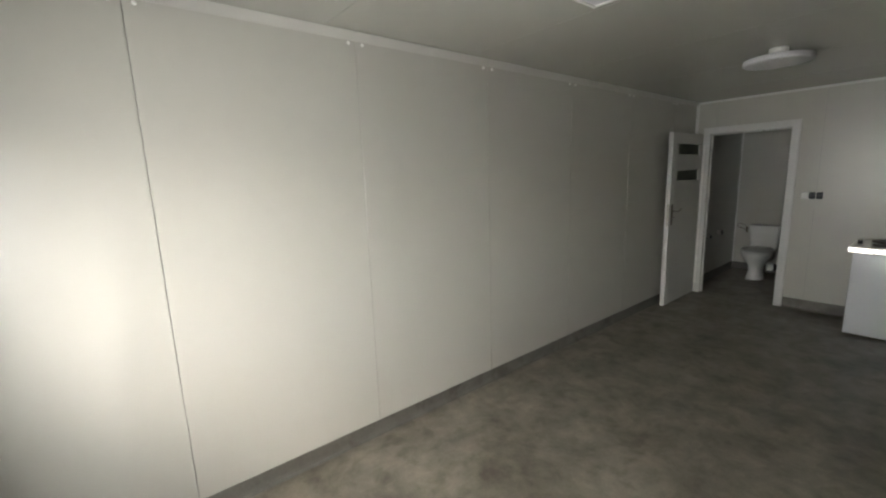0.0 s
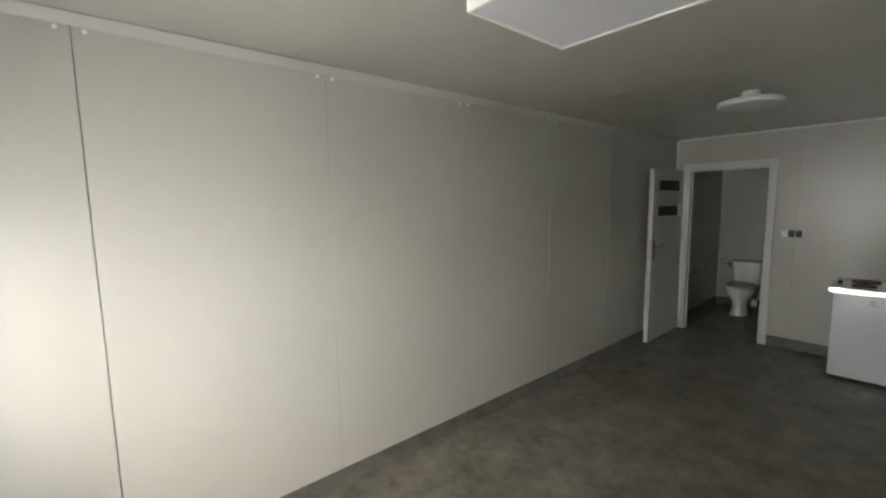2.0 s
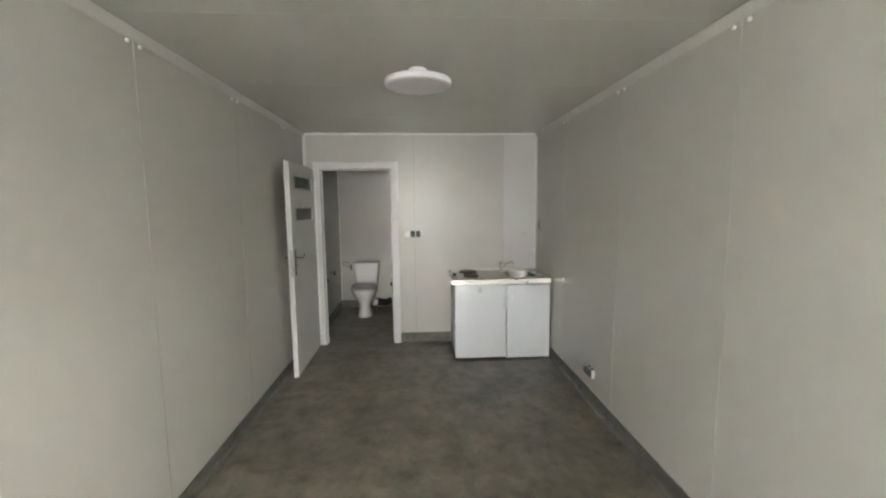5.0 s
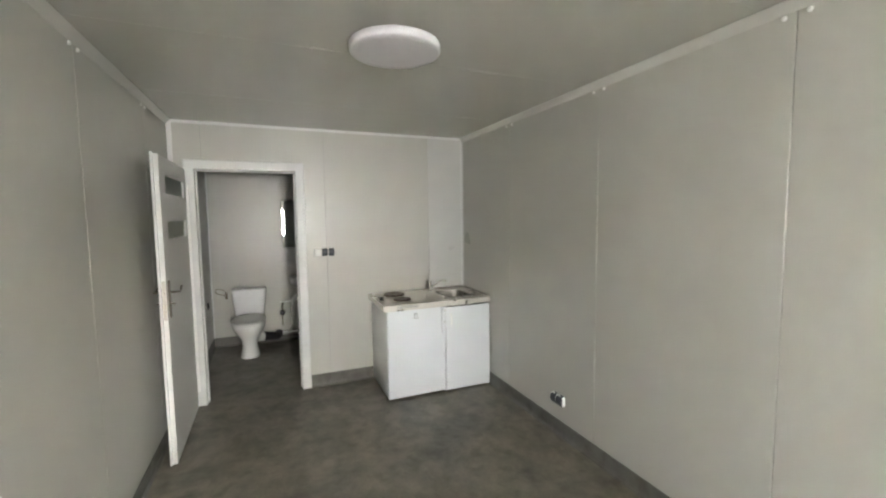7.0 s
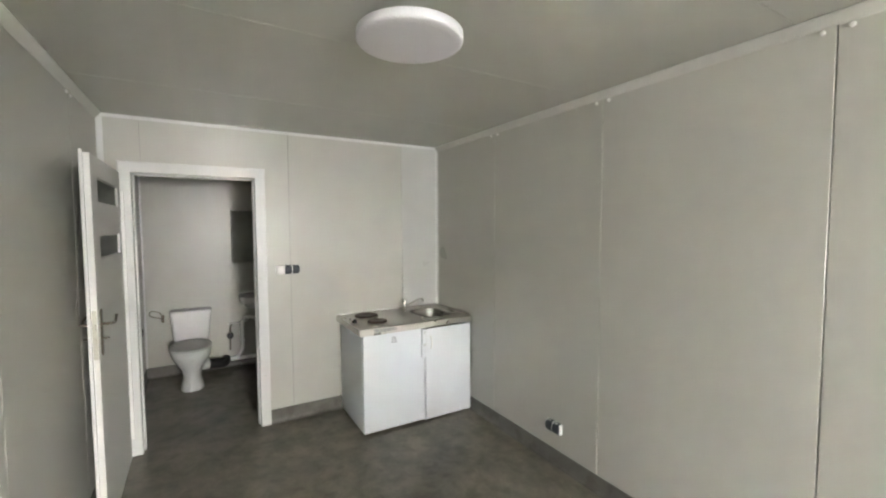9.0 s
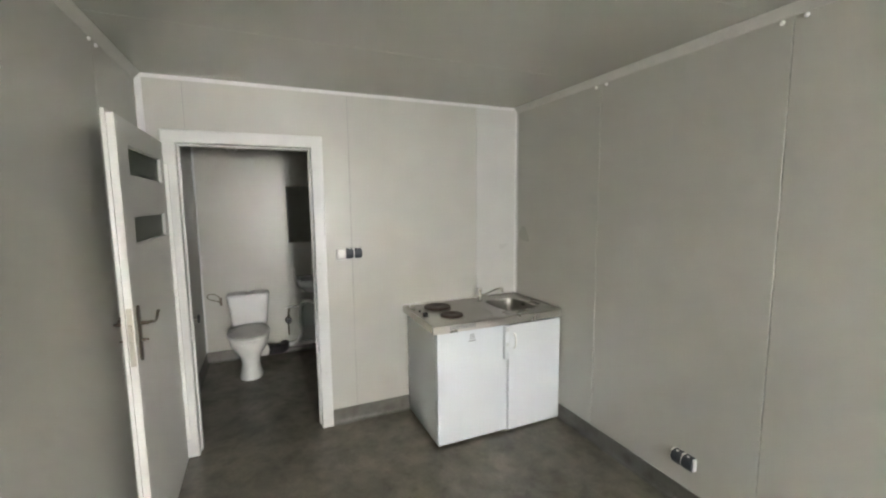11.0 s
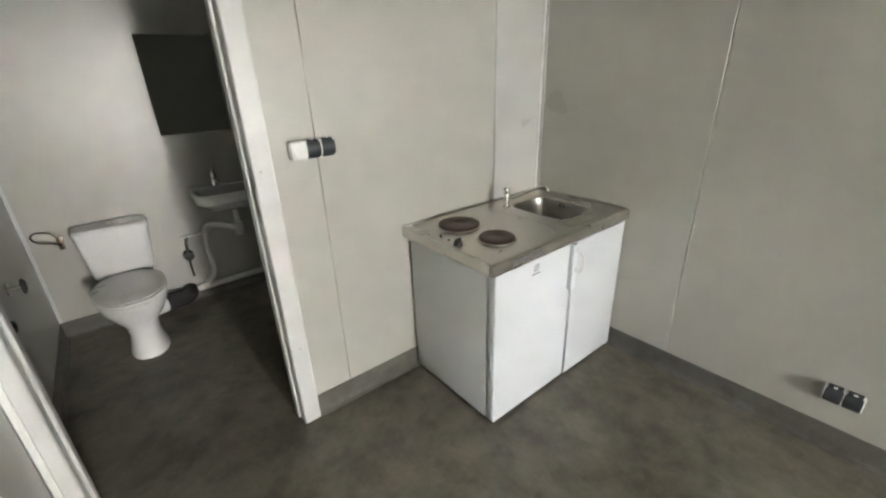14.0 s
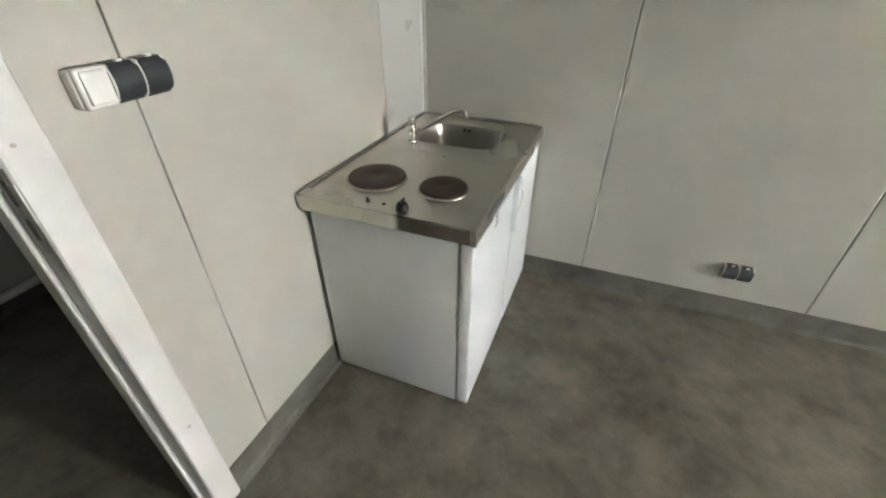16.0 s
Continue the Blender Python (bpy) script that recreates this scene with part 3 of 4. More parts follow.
for x, y in ((KX + 0.09, -0.08), (KX + 0.09, 0.375), (KB - 0.04, -0.08), (KB - 0.04, 0.375)):
    part("foot", cyl(pose(x, y, 0.0), 0.018, 0.022, 14), BLACK, fridge, "short black foot")

cab = thing("base_cabinet", "white sink base cabinet with one hinged door", "cabinet")
bm = bmesh.new()
CB0, CB1 = -0.582, -0.136
add_box(bm, KX + 0.02, KB, CB0, CB0 + 0.016, 0.0, 0.815)
add_box(bm, KX + 0.02, KB, CB1 - 0.016, CB1, 0.0, 0.815)
add_box(bm, KX + 0.02, KB - 0.004, CB0 + 0.016, CB1 - 0.016, 0.02, 0.036)
add_box(bm, KB - 0.004, KB, CB0 + 0.016, CB1 - 0.016, 0.02, 0.815)
part("carcass", bm, CHIP, cab, "white melamine carcass")
part("plinth", box(KX + 0.045, KX + 0.06, CB0 + 0.016, CB1 - 0.016, 0.0, 0.02), CHIP, cab)
cd = part("door", box(KX, KX + 0.018, CB0 - 0.002, CB1 - 0.004, 0.014, 0.784, bevel=0.0025), CHIP, cab, "white cabinet door", True)
bow = curve_points([(KX, -0.182, 0.617), (KX - 0.014, -0.182, 0.624), (KX - 0.024, -0.182, 0.645), (KX - 0.026, -0.182, 0.667), (KX - 0.024, -0.182, 0.690), (KX - 0.014, -0.182, 0.712), (KX, -0.182, 0.718)], 5)
part("handle", tube(bmesh.new(), bow, 0.0055, 10), WHITE, cd, "slim bow handle", True)

# stainless worktop with a pressed sink
TX0, TX1, TY0, TY1 = 5.406, 6.022, -0.588, 0.433
top = thing("worktop", "stainless steel worktop with built-in sink and two hotplates", "worktop")
SX, SY, SRX, SRY = 5.720, -0.345, 0.185, 0.150
ys = TY0 + 0.43
bm = bmesh.new()
corner = [math.atan2(yy - SY, xx - SX) % (2 * math.pi) for xx in (TX0, TX1) for yy in (TY0, ys)]
angles = sorted(set([2 * math.pi * i / 56 for i in range(56)] + corner))


def rect_hit(a):
    c, q = math.cos(a), math.sin(a)
    k = min(((TX1 if c > 0 else TX0) - SX) / c if abs(c) > 1e-9 else 9, ((ys if q > 0 else TY0) - SY) / q if abs(q) > 1e-9 else 9)
    return SX + k * c, SY + k * q


def sink_ring(k, z, power=4.5):
    out = []
    for a in angles:
        c, q = math.cos(a), math.sin(a)
        r = 1 / ((abs(c) / (SRX * k)) ** power + (abs(q) / (SRY * k)) ** power) ** (1 / power)
        out.append((SX + r * c, SY + r * q, z))
    return out


loft(bm, [[(*rect_hit(a), TOPZ) for a in angles], sink_ring(1.10, TOPZ - 0.0005), sink_ring(1.04, TOPZ - 0.003), sink_ring(1.0, TOPZ - 0.008)], False, False)
left = [bm.verts.new(p) for p in ((TX0, ys, TOPZ), (TX1, ys, TOPZ), (TX1, TY1, TOPZ), (TX0, TY1, TOPZ))]
bm.faces.new(left)
part("top_sheet", bm, STEEL, top, "brushed stainless top sheet", True)
bm = bmesh.new()
loft(bm, [sink_ring(1.0, TOPZ - 0.0082), sink_ring(0.97, TOPZ - 0.03, 4.2), sink_ring(0.93, TOPZ - 0.105, 4.0), sink_ring(0.86, TOPZ - 0.128, 3.6), sink_ring(0.72, TOPZ - 0.136, 3.2), sink_ring(0.16, TOPZ - 0.140, 2)], False, True)
part("sink_bowl", bm, BASIN, top, "pressed steel sink bowl", True)
part("drain", lathe(bmesh.new(), Matrix.Translation((SX, SY, TOPZ - 0.1398)), [(0.034, 0), (0.034, 0.002), (0.024, 0.0015), (0.006, 0.0005)], 24), BASIN, top, "steel sink drain", True)
for d in (-0.012, 0.012):
    part("overflow_hole", cyl(pose(SX + d + 0.03, SY - SRY * 0.975 + 0.0005, TOPZ - 0.032, -90 - 4, 0, 0), 0.008, 0.0025, 14), BLACK, top, "dark overflow hole")
AD = 0.054
bm = bmesh.new()
loft(bm, [[(TX0, y, TOPZ - 0.0004), (TX0 - 0.006, y, TOPZ - 0.005), (TX0 - 0.010, y, TOPZ - AD + 0.004), (TX0 - 0.008, y, TOPZ - AD), (TX0 + 0.012, y, TOPZ - AD), (TX0 + 0.012, y, TOPZ - 0.0004)]
          for y in (TY0, TY1 + 0.003)])
part("front_apron", bm, STEEL, top, "folded steel front edge")
bm = bmesh.new()
loft(bm, [[(x, TY1 - 0.008, TOPZ - 0.0006), (x, TY1 + 0.001, TOPZ - 0.0006), (x, TY1 + 0.003, TOPZ - 0.004), (x, TY1 + 0.003, TOPZ - AD + 0.003), (x, TY1 + 0.001, TOPZ - AD + 0.001), (x, TY1 - 0.008, TOPZ - AD + 0.001)]
          for x in (TX0 + 0.0125, TX1)])
part("side_apron", bm, EDGE, top, "polished steel side edge")
# pressed ridge between the hob and the drainer
bm = bmesh.new()
ridge = curve_points([(TX0 + 0.05, -0.02, 0), (TX0 + 0.12, -0.075, 0), (TX0 + 0.30, -0.105, 0), (TX1 - 0.16, -0.085, 0), (TX1 - 0.08, -0.055, 0)], 6)
rows = []
for i, p in enumerate(ridge):
    d = (ridge[min(i + 1, len(ridge) - 1)] - ridge[max(i - 1, 0)]).normalized()
    n = Vector((-d.y, d.x, 0))
    rows.append([(*(p + n * w).xy, TOPZ + h) for w, h in ((-0.012, 0.0002), (-0.005, 0.0014), (0.0, 0.0022), (0.005, 0.0014), (0.012, 0.0002))])
loft(bm, rows)
part("drip_ridge", bm, STEEL, top, "shallow pressed ridge", True)
bm = bmesh.new()
add_box(bm, TX1 - 0.012, TX1 + 0.003, TY0, TY1 - 0.004, TOPZ - 0.03, TOPZ + 0.006, 0.0025, 2)
add_box(bm, TX0 + 0.02, TX1 - 0.012, TY0 - 0.002, TY0 + 0.008, TOPZ - 0.03, TOPZ + 0.007, 0.003, 2)
part("upstand", bm, BASIN, top, "low steel upstand along the walls", True)
bm = bmesh.new()
for k in range(17):
    y = 0.133 + k * 0.0112
    add_box(bm, TX0 - 0.0108, TX0 - 0.006, y, y + 0.0045, TOPZ - 0.036, TOPZ - 0.010)
part("vent_slots", bm, INK, top, "row of dark vent slots")
for nm, x, y, r in (("hotplate", 5.836, 0.224, 0.100), ("hotplate", 5.585, 0.220, 0.080)):
    hp = part(nm, lathe(bmesh.new(), Matrix.Translation((x, y, TOPZ)), [(r, 0.004), (r + 0.001, 0.012), (r - 0.003, 0.0165), (r * 0.9, 0.0175), (0.024, 0.0172), (0.021, 0.0155), (0.003, 0.0155)], 56), IRON, top, "brownish cast-iron hotplate", True)
    part("rim", lathe(bmesh.new(), Matrix.Translation((x, y, TOPZ)), [(r + 0.007, 0.0003), (r + 0.006, 0.003), (r + 0.003, 0.006), (r + 0.0015, 0.005), (r + 0.001, 0.001)], 56), STEEL, hp, "polished steel spill ring", True)
kn = part("knob", lathe(bmesh.new(), Matrix.Translation((5.655, 0.389, TOPZ)), [(0.021, 0.0005), (0.020, 0.006), (0.016, 0.018), (0.013, 0.020), (0.003, 0.020)], 28), BLACK, top, "black control knob", True)
part("pointer", box(5.652, 5.658, 0.372, 0.406, TOPZ + 0.018, TOPZ + 0.030, bevel=0.0018), BLACK, kn, "", True)
part("pilot_lamp", cyl(pose(5.720, 0.388, TOPZ), 0.0055, 0.005, 14, bevel=0.001), material("red lens", (0.16, 0.03, 0.02), 0.25), top, "small dark red pilot lamp", True)
part("switch_stub", cyl(pose(5.778, 0.386, TOPZ), 0.0065, 0.014, 14, 0.004), BLACK, top, "small black spindle", True)
bm = bmesh.new()
for a in range(7):
    t = math.radians(-40 + a * 42)
    add_box(bm, 5.655 + 0.031 * math.cos(t) - 0.0015, 5.655 + 0.031 * math.cos(t) + 0.0015, 0.389 + 0.031 * math.sin(t) - 0.0015, 0.389 + 0.031 * math.sin(t) + 0.0015, TOPZ + 0.0002, TOPZ + 0.0006)
part("dial_marks", bm, BLACK, top, "tiny printed dial marks")

# mixer tap
tap = thing("mixer_tap", "chrome single-lever mixer tap on the steel worktop", "tap", at=Matrix.Translation((5.886, -0.168, TOPZ)))
part("base_ring", lathe(bmesh.new(), Matrix.Identity(4), [(0.021, 0.0003), (0.021, 0.003), (0.017, 0.0065), (0.004, 0.0066)], 28), CHROME, tap, "", True)
part("body", lathe(bmesh.new(), Matrix.Identity(4), [(0.0145, 0.0068), (0.0148, 0.010), (0.0148, 0.068), (0.0138, 0.072), (0.004, 0.0722)], 28), CHROME, tap, "", True)
part("lever_cap", lathe(bmesh.new(), pose(0, 0, 0.0725, 0, -4, 0), [(0.0138, 0.0), (0.0152, 0.002), (0.0152, 0.028), (0.0125, 0.034), (0.003, 0.035)], 28), CHROME, tap, "", True)
part("lever", tube(bmesh.new(), curve_points([(0.0, 0.004, 0.099), (-0.003, 0.016, 0.105), (-0.006, 0.033, 0.111)], 6), [0.0065] * 6 + [0.005] * 7, 12), CHROME, tap, "short chrome lever", True)
sp = curve_points([(-0.008, -0.003, 0.042), (-0.050, -0.018, 0.064), (-0.110, -0.040, 0.098), (-0.160, -0.058, 0.124), (-0.190, -0.069, 0.133), (-0.208, -0.076, 0.130), (-0.212, -0.077, 0.108)], 6)
part("spout", tube(bmesh.new(), sp, [0.0080] * (len(sp) - 5) + [0.0092] * 5, 14), CHROME, tap, "slim curved chrome spout", True)

# ---- sockets and switch ----
def flap(name, parent, y0, y1, z0, z1, depth, mat, label):
    """A bowed spring lid of a socket: bulges from its upper to its lower edge."""
    rings = []
    n = 14
    for k in range(n + 1):
        a = k / n
        z = z1 + (z0 - z1) * a
        d = depth + 0.016 * math.sin(math.pi * min(1, a * 1.02)) ** 0.6
        cut = 0.005 * (y1 - y0 > 0.01) * (k < 2 or k > n - 2)
        rings.append([(0.006, y0 + cut, z), (-d, y0 + cut, z), (-d, y1 - cut, z), (0.006, y1 - cut, z)])
    return part(name, loft(bmesh.new(), rings), mat, parent, label, True)


def socket_row(name, label, category, at, modules):
    row = thing(name, label, category, at=at)
    w = 0.0605
    total = w * len(modules)
    part("back_box", box(-0.026, 0.0, -total / 2 - 0.002, total / 2 + 0.002, -0.0335, 0.0335, bevel=0.005, seg=3), WHITE, row, "white surface back box", True)
    for i, kind in enumerate(modules):
        y1 = total / 2 - w * i
        y0 = y1 - w
        if kind == "switch":
            part("frame", box(-0.037, -0.020, y0 + 0.0015, y1 - 0.0005, -0.036, 0.036, bevel=0.006, seg=3), WHITE, row, "", True)
            r = part("rocker", box(-0.0425, -0.033, y0 + 0.008, y1 - 0.008, -0.029, 0.029, bevel=0.003, seg=2), WHITE, row, "white rocker", True)
            r.rotation_euler = (0, radians(3), 0)
        else:
            flap("lid", row, y0 + 0.0025, y1 - 0.0025, -0.036, 0.036, 0.026, GREY, "dark grey spring lid")
            flap("divider", row, y1 - 0.002, y1 + 0.002, -0.0355, 0.0355, 0.0245, WHITE, "thin white rib between the lids")
            part("hinge_lug", box(-0.031, -0.02, y0 + 0.024, y1 - 0.024, 0.0355, 0.0405, bevel=0.002), WHITE, row, "white lid hinge", True)
    return row


socket_row("switch_and_sockets", "white light switch with two dark-lidded sockets on the wall", "switch", pose(XE - 0.0005, 0.8325, 1.283), ["switch", "lid", "lid"])
socket_row("double_socket", "white double socket with dark lids above the skirting", "socket", pose(4.405, YR + 0.0005, 0.268, 0, 0, -90), ["lid", "lid"])

# ---- washroom ----
toilet = thing("toilet", "white ceramic close-coupled toilet with closed lid", "toilet")
TYC = 1.572
bm = bmesh.new()
loft(bm, [superellipse(7.335, TYC, 0.0, 0.185, 0.105, 2.4), superellipse(7.335, TYC, 0.02, 0.18, 0.1, 2.4), superellipse(7.345, TYC, 0.12, 0.155, 0.082, 2.3),
          superellipse(7.34, TYC, 0.2, 0.165, 0.095, 2.2), superellipse(7.325, TYC, 0.27, 0.215, 0.14, 2.1), superellipse(7.315, TYC, 0.33, 0.245, 0.17, 2.1),
          superellipse(7.315, TYC, 0.375, 0.252, 0.178, 2.1), superellipse(7.315, TYC, 0.39, 0.248, 0.175, 2.1)])
part("bowl", bm, CERAMIC, toilet, "", True)
part("rear_block", box(7.44, 7.70, TYC - 0.115, TYC + 0.115, 0.24, 0.392, bevel=0.03, seg=4), CERAMIC, toilet, "", True)
bm = bmesh.new()
loft(bm, [superellipse(7.318, TYC, 0.394, 0.252, 0.184, 2.2), superellipse(7.318, TYC, 0.398, 0.256, 0.187, 2.2), superellipse(7.318, TYC, 0.412, 0.255, 0.186, 2.2)])
part("seat", bm, CERAMIC, toilet, "white toilet seat", True)
bm = bmesh.new()
loft(bm, [superellipse(7.318, TYC, 0.416, 0.254, 0.186, 2.2), superellipse(7.318, TYC, 0.428, 0.255, 0.187, 2.2), superellipse(7.318, TYC, 0.436, 0.244, 0.176, 2.2), superellipse(7.318, TYC, 0.439, 0.15, 0.1, 2.2)])
part("lid", bm, SEAT, toilet, "greyish plastic lid, shut", True)
bm = bmesh.new()
loft(bm, [superellipse(7.675, TYC, 0.392, 0.078, 0.150, 5, 56), superellipse(7.672, TYC, 0.42, 0.088, 0.165, 5.5, 56), superellipse(7.668, TYC, 0.685, 0.098, 0.192, 6, 56), superellipse(7.668, TYC, 0.70, 0.098, 0.192, 6, 56)])
part("cistern", bm, CERAMIC, toilet, "white ceramic cistern", True)
bm = bmesh.new()
loft(bm, [superellipse(7.667, TYC, 0.7005, 0.102, 0.197, 6, 56), superellipse(7.667, TYC, 0.72, 0.104, 0.199, 6, 56), superellipse(7.667, TYC, 0.737, 0.096, 0.19, 5, 56)])
part("cistern_lid", bm, CERAMIC, toilet, "", True)
part("flush_button", cyl(pose(7.667, TYC, 0.736), 0.022, 0.009, 24, bevel=0.002), CHROME, toilet, "chrome flush button", True)

outlet = thing("waste_pipe", "black rubber waste elbow behind the toilet", "pipe")
part("bend", tube(bmesh.new(), curve_points([(7.56, TYC - 0.13, 0.14), (7.60, TYC - 0.22, 0.12), (7.66, TYC - 0.30, 0.10), (7.775, TYC - 0.33, 0.10)], 7), 0.052, 16), RUBBER, outlet, "", True)
part("collar", tube(bmesh.new(), [(7.54, TYC - 0.085, 0.145), (7.565, TYC - 0.145, 0.14)], 0.058, 16), WHITE, outlet, "white plastic collar", True)

basin = thing("washbasin", "white ceramic washbasin hung on the washroom wall", "washbasin")
BYC, BXC = 0.855, 7.585
bm = bmesh.new()
loft(bm, [superellipse(BXC + 0.06, BYC, 0.70, 0.10, 0.12, 3, 48), superellipse(BXC + 0.03, BYC, 0.73, 0.15, 0.18, 3.4, 48), superellipse(BXC + 0.005, BYC, 0.785, 0.195, 0.235, 3.8, 48),
          superellipse(BXC, BYC, 0.85, 0.203, 0.243, 4, 48), superellipse(BXC, BYC, 0.858, 0.200, 0.240, 4, 48), superellipse(BXC - 0.015, BYC, 0.852, 0.158, 0.212, 3.4, 48),
          superellipse(BXC - 0.015, BYC, 0.80, 0.13, 0.18, 3, 48), superellipse(BXC - 0.01, BYC, 0.755, 0.06, 0.08, 2.4, 48)])
part("bowl", bm, CERAMIC, basin, "", True)
part("drain", cyl(pose(BXC - 0.01, BYC, 0.755), 0.028, 0.004, 20), CHROME, basin, "chrome drain", True)
btap = thing("basin_tap", "chrome mixer tap on the washbasin", "tap", at=Matrix.Translation((7.735, BYC + 0.06, 0.853)))
part("body", lathe(bmesh.new(), Matrix.Identity(4), [(0.024, 0.0), (0.022, 0.006), (0.02, 0.06), (0.021, 0.09), (0.012, 0.105), (0.002, 0.106)], 24), CHROME, btap, "", True)
part("spout", tube(bmesh.new(), curve_points([(0, 0, 0.045), (-0.05, 0, 0.06), (-0.10, 0, 0.055), (-0.115, 0, 0.04)], 5), 0.011), CHROME, btap, "", True)
part("lever", tube(bmesh.new(), [(0, 0, 0.1), (-0.03, 0.0, 0.125), (-0.07, 0, 0.14)], [0.008, 0.007, 0.006]), CHROME, btap, "", True)
trap = thing("basin_trap", "white plastic siphon and hose beneath the washbasin", "pipe")
part("bottle", lathe(bmesh.new(), Matrix.Translation((7.575, BYC, 0.50)), [(0.02, 0), (0.03, 0.01), (0.03, 0.09), (0.018, 0.1), (0.016, 0.2)], 20), WHITE, trap, "white siphon bottle", True)
hose = curve_points([(7.575, BYC + 0.02, 0.56), (7.62, BYC + 0.14, 0.60), (7.70, BYC + 0.20, 0.56), (7.745, BYC + 0.215, 0.40), (7.745, BYC + 0.205, 0.24), (7.75, BYC + 0.25, 0.14), (7.755, BYC + 0.34, 0.105)], 7)
part("hose", tube(bmesh.new(), hose, 0.019, 12), WHITE, trap, "white flexible waste hose", True)
part("floor_pipe", tube(bmesh.new(), [(7.755, YR + 0.05, 0.12), (7.755, BYC + 0.36, 0.10)], 0.024, 14), WHITE, trap, "white pipe along the skirting", True)

valve = thing("stop_valve", "dark brass stop valve with small pipes on the wall", "valve", at=Matrix.Translation((XB, 1.195, 0.375)))
part("body", tube(bmesh.new(), [(-0.001, 0, 0), (-0.05, 0, 0)], 0.016), BRASS, valve, "", True)
part("rosette", cyl(pose(0, 0, 0, 0, -90, 0), 0.036, 0.006, 20, bevel=0.001), CHROME, valve, "", True)
part("wheel", cyl(pose(-0.05, 0, 0, 0, -90, 0), 0.033, 0.020, 12, bevel=0.004), BLACK, valve, "dark hand wheel", True)
part("riser", tube(bmesh.new(), [(-0.03, 0, -0.17), (-0.03, 0, -0.02)], 0.008), BRONZE, valve, "", True)
part("upper_pipe", tube(bmesh.new(), curve_points([(-0.03, 0, 0.01), (-0.03, -0.005, 0.09), (-0.02, -0.02, 0.13)], 5), 0.01), BRONZE, valve, "", True)
part("branch", tube(bmesh.new(), curve_points([(-0.02, 0.02, 0.135), (-0.02, -0.05, 0.14), (-0.02, -0.16, 0.145), (-0.02, -0.22, 0.20)], 5), 0.008), WHITE, valve, "white thin water pipe", True)

mirror = thing("wall_mirror", "frameless rectangular mirror on the washroom wall", "mirror", at=Matrix.Translation((XB, 0.932, 1.525)))
part("glass", box(-0.008, -0.002, -0.22, 0.22, -0.305, 0.305, bevel=0.002, seg=1), MIRROR, mirror)
for y in (-0.2, 0.2):
    for z in (-0.308, 0.308):
        part("clip", box(-0.012, 0.0, y - 0.012, y + 0.012, z - 0.008, z + 0.008, bevel=0.002), BRASS, mirror, "small metal clip", True)

holder = thing("toilet_roll_holder", "empty dark metal wire toilet roll holder on the wall", "paper holder", at=Matrix.Translation((XB, 1.868, 0.655)))
part("plate", box(-0.008, 0.0, -0.045, -0.018, -0.055, 0.03, bevel=0.003), BRONZE, holder, "", True)
part("wire", tube(bmesh.new(), curve_points([(-0.006, -0.03, -0.02), (-0.05, -0.03, -0.01), (-0.07, 0.0, 0.01), (-0.07, 0.06, 0.03), (-0.05, 0.085, 0.06), (-0.03, 0.06, 0.08), (-0.03, 0.0, 0.065), (-0.03, -0.03, 0.02)], 6), 0.0045, 10), BRONZE, holder, "", True)

vent = thing("vent_rosette", "round white vent ring high on the wall", "vent", at=pose(XB, 1.64, 2.222, 0, -90, 0))
part("rim", lathe(bmesh.new(), Matrix.Identity(4), [(0.040, 0.0), (0.058, 0.0), (0.058, 0.012), (0.052, 0.018), (0.044, 0.016), (0.042, 0.004)], 36), WHITE, vent, "", True)
part("disc", cyl(Matrix.Translation((0, 0, 0.001)), 0.041, 0.004, 32), WALL, vent, "", True)

shower = thing("wall_tap", "old chrome wall taps on the washroom side wall", "tap")
for x, z, r in ((7.03, 0.672, 0.032), (6.59, 0.658, 0.02)):
    part("rosette", cyl(pose(x, YWC, z, 90, 0, 0), r, 0.008, 22, bevel=0.002), CHROME, shower, "", True)
    part("spindle", tube(bmesh.new(), [(x, YWC - 0.004, z), (x, YWC - 0.055, z)], 0.011), BRASS, shower, "", True)
    part("handwheel", tube(bmesh.new(), [(x + r * math.cos(k * math.pi / 8), YWC - 0.058, z + r * math.sin(k * math.pi / 8)) for k in range(17)], 0.007, 8), BLACK, shower, "dark hand wheel", True)

# ---- outside the window ----
ground = tagged(part("ground", box(-400, 400, -400, 400, -0.32, -0.22), ASPHALT), "grey asphalt yard", "ground", kind="structure")

hall = thing("industrial_hall", "long grey clad hall across the yard", "building", at=Matrix.Translation((-16, 32, -0.22)))
part("wall", box(-22, 22, 0, 12, 0, 5.2), HALL, hall)
part("roof", box(-22.4, 22.4, -0.4, 12.4, 5.2, 5.5), GREY, hall, "dark flat roof edge")
for k in range(6):
    part("gate", box(-19 + 6.5 * k, -15.4 + 6.5 * k, -0.05, -0.001, 0, 3.6), material("gate sheet", (0.5, 0.5, 0.5), 0.5) if k == 0 else bpy.data.materials["gate sheet"], hall, "light roller gate")

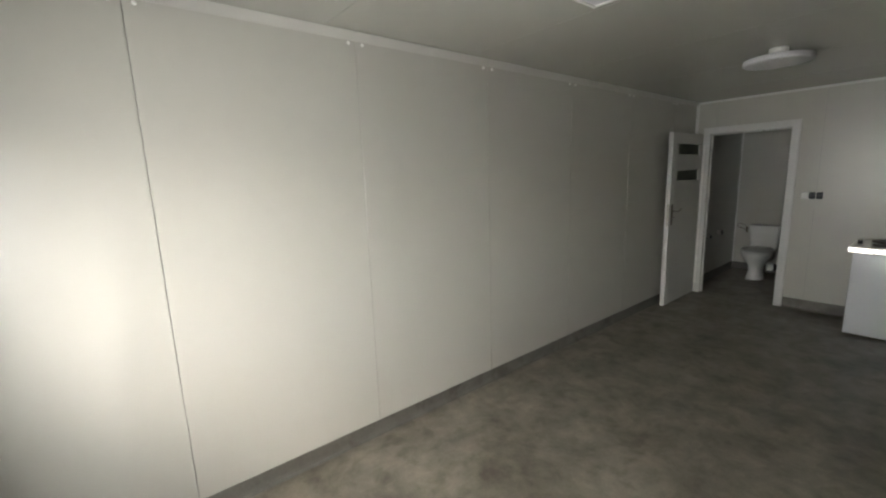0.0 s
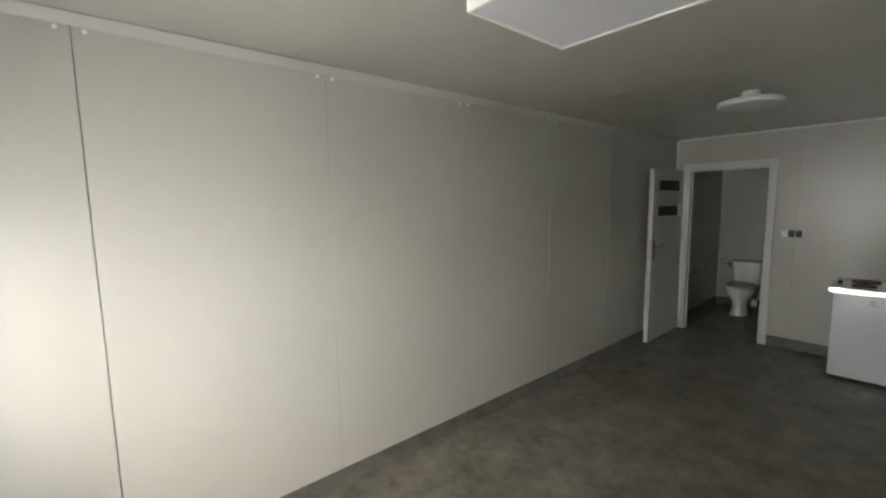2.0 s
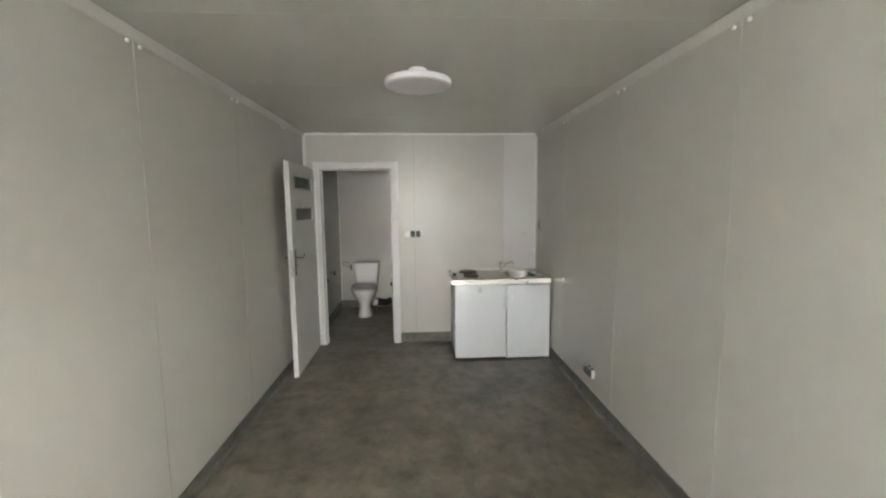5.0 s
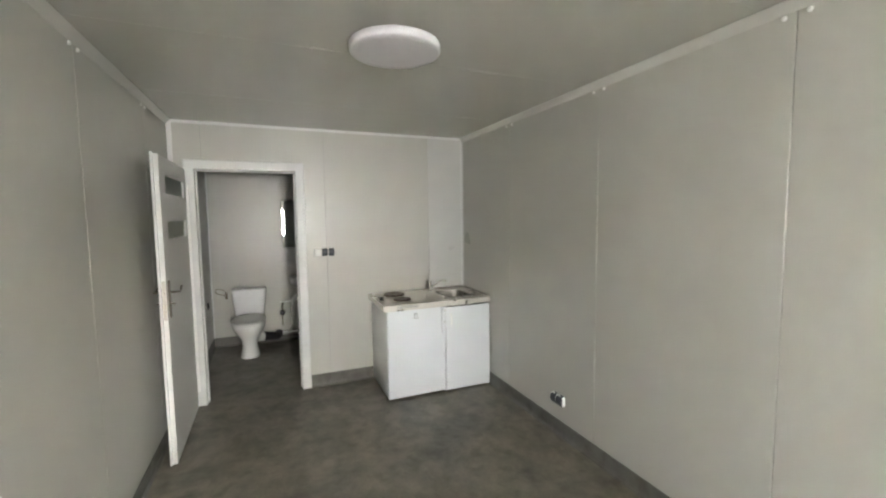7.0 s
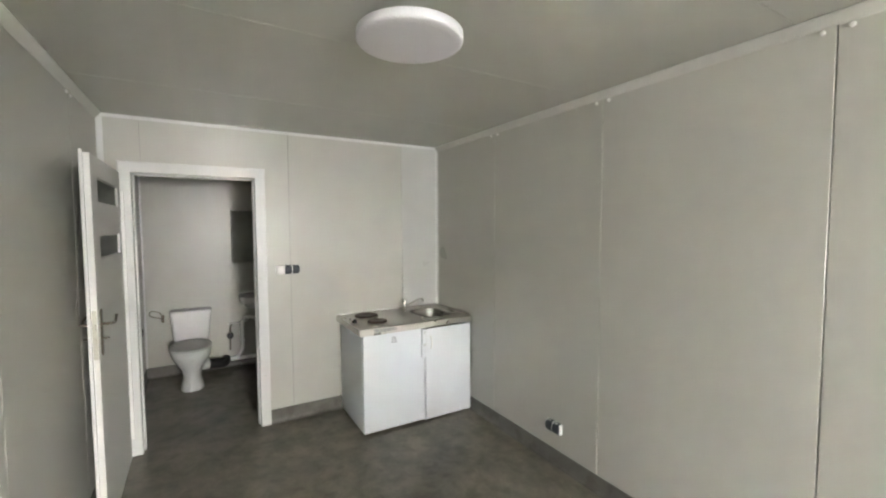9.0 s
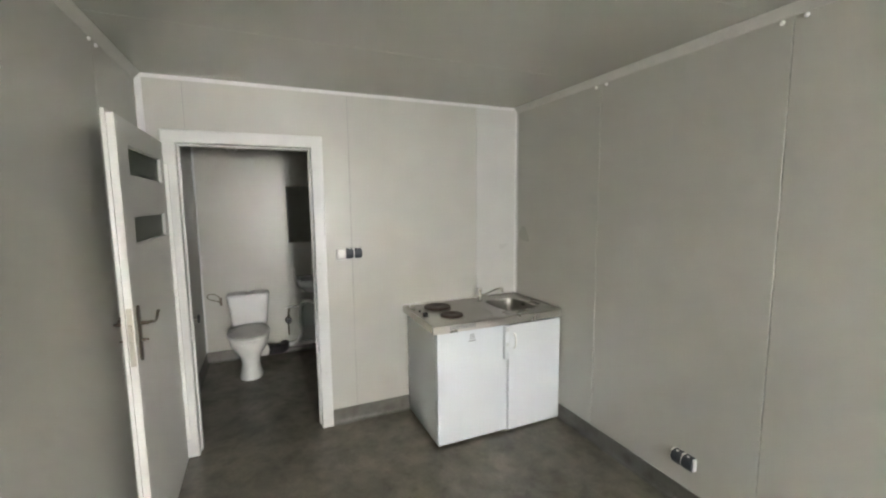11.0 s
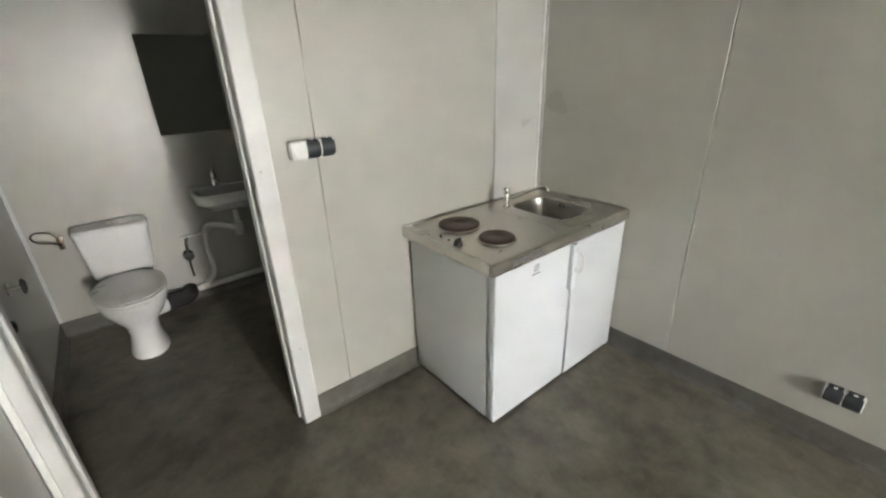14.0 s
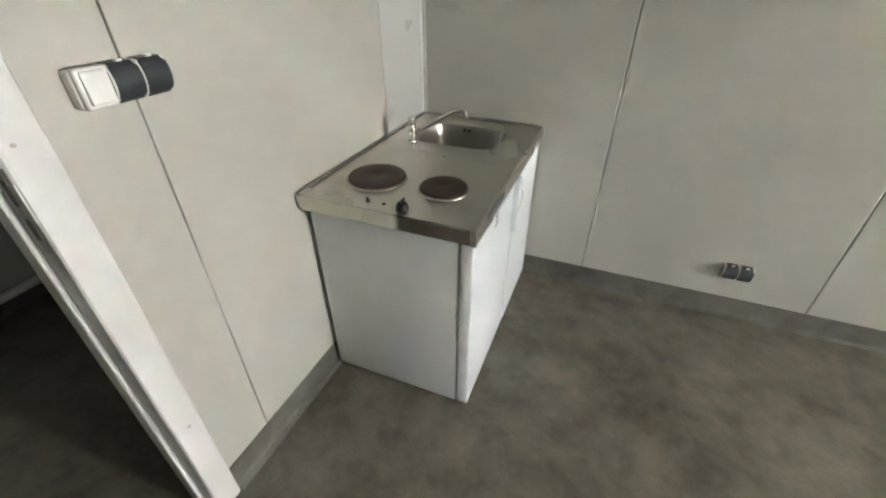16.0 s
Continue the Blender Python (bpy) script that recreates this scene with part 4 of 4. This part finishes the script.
car = thing("car", "parked silver hatchback facing the window", "car", at=pose(-2.05, 3.75, -0.22, 0, 0, 8))
def section(y, w, z0, z1, tuck=0.85):
    return [(-w * 0.92, y, z0), (w * 0.92, y, z0), (w, y, z0 + 0.2), (w, y, z0 + (z1 - z0) * 0.7), (w * tuck, y, z1), (-w * tuck, y, z1), (-w, y, z0 + (z1 - z0) * 0.7), (-w, y, z0 + 0.2)]
bm = bmesh.new()
loft(bm, [section(0.0, 0.70, 0.28, 0.62), section(0.1, 0.80, 0.2, 0.74), section(0.5, 0.86, 0.2, 0.86), section(1.15, 0.87, 0.2, 0.98), section(2.6, 0.87, 0.2, 1.0), section(3.7, 0.85, 0.2, 1.02), section(4.0, 0.78, 0.28, 0.9)])
bmesh.ops.bevel(bm, geom=bm.edges[:], offset=0.02, segments=2, affect="EDGES")
part("body", bm, CARPAINT, car, "", True)
bm = bmesh.new()
loft(bm, [[(-0.74, 1.1, 0.97), (0.74, 1.1, 0.97), (0.76, 3.85, 1.0), (-0.76, 3.85, 1.0)], [(-0.58, 1.85, 1.46), (0.58, 1.85, 1.46), (0.58, 3.3, 1.47), (-0.58, 3.3, 1.47)]])
part("cabin", bm, BLACK, car, "dark glazed cabin")
part("roof_panel", box(-0.57, 0.57, 1.88, 3.3, 1.462, 1.49, bevel=0.012), CARPAINT, car, "", True)
for sx in (-1, 1):
    hl = part("headlight", box(sx * 0.46 - 0.17, sx * 0.46 + 0.17, -0.005, 0.14, 0.585, 0.72, bevel=0.03, seg=3), BLACK, car, "dark headlight housing", True)
    part("reflector", cyl(pose(sx * 0.46, 0.0, 0.655, 90, 0, 0), 0.05, 0.02, 24, bevel=0.006), CHROME, hl, "bright reflector", True)
    for y in (0.72, 3.2):
        wl = part("wheel", cyl(pose(sx * 0.78, y, 0.3, 0, 90 * sx, 0), 0.30, 0.16, 32, bevel=0.03), RUBBER, car, "black tyre", True)
        part("rim", cyl(pose(sx * 0.79, y, 0.3, 0, 90 * sx, 0), 0.19, 0.165, 24, bevel=0.01), CHROME, wl, "silver rim", True)
part("grille", box(-0.26, 0.26, -0.02, 0.05, 0.56, 0.66, bevel=0.012), BLACK, car, "black grille", True)
part("bumper", box(-0.74, 0.74, -0.06, 0.2, 0.28, 0.52, bevel=0.05, seg=3), CARPAINT, car, "", True)
pl = part("number_plate", box(-0.26, 0.26, -0.075, -0.062, 0.40, 0.51, bevel=0.004), WHITE, car, "white number plate", True)
bm = bmesh.new()
for k in range(7):
    x = -0.19 + k * 0.062
    add_box(bm, x, x + 0.035, -0.0765, -0.0745, 0.42, 0.49)
part("plate_marks", bm, INK, pl, "unreadable dark marks")
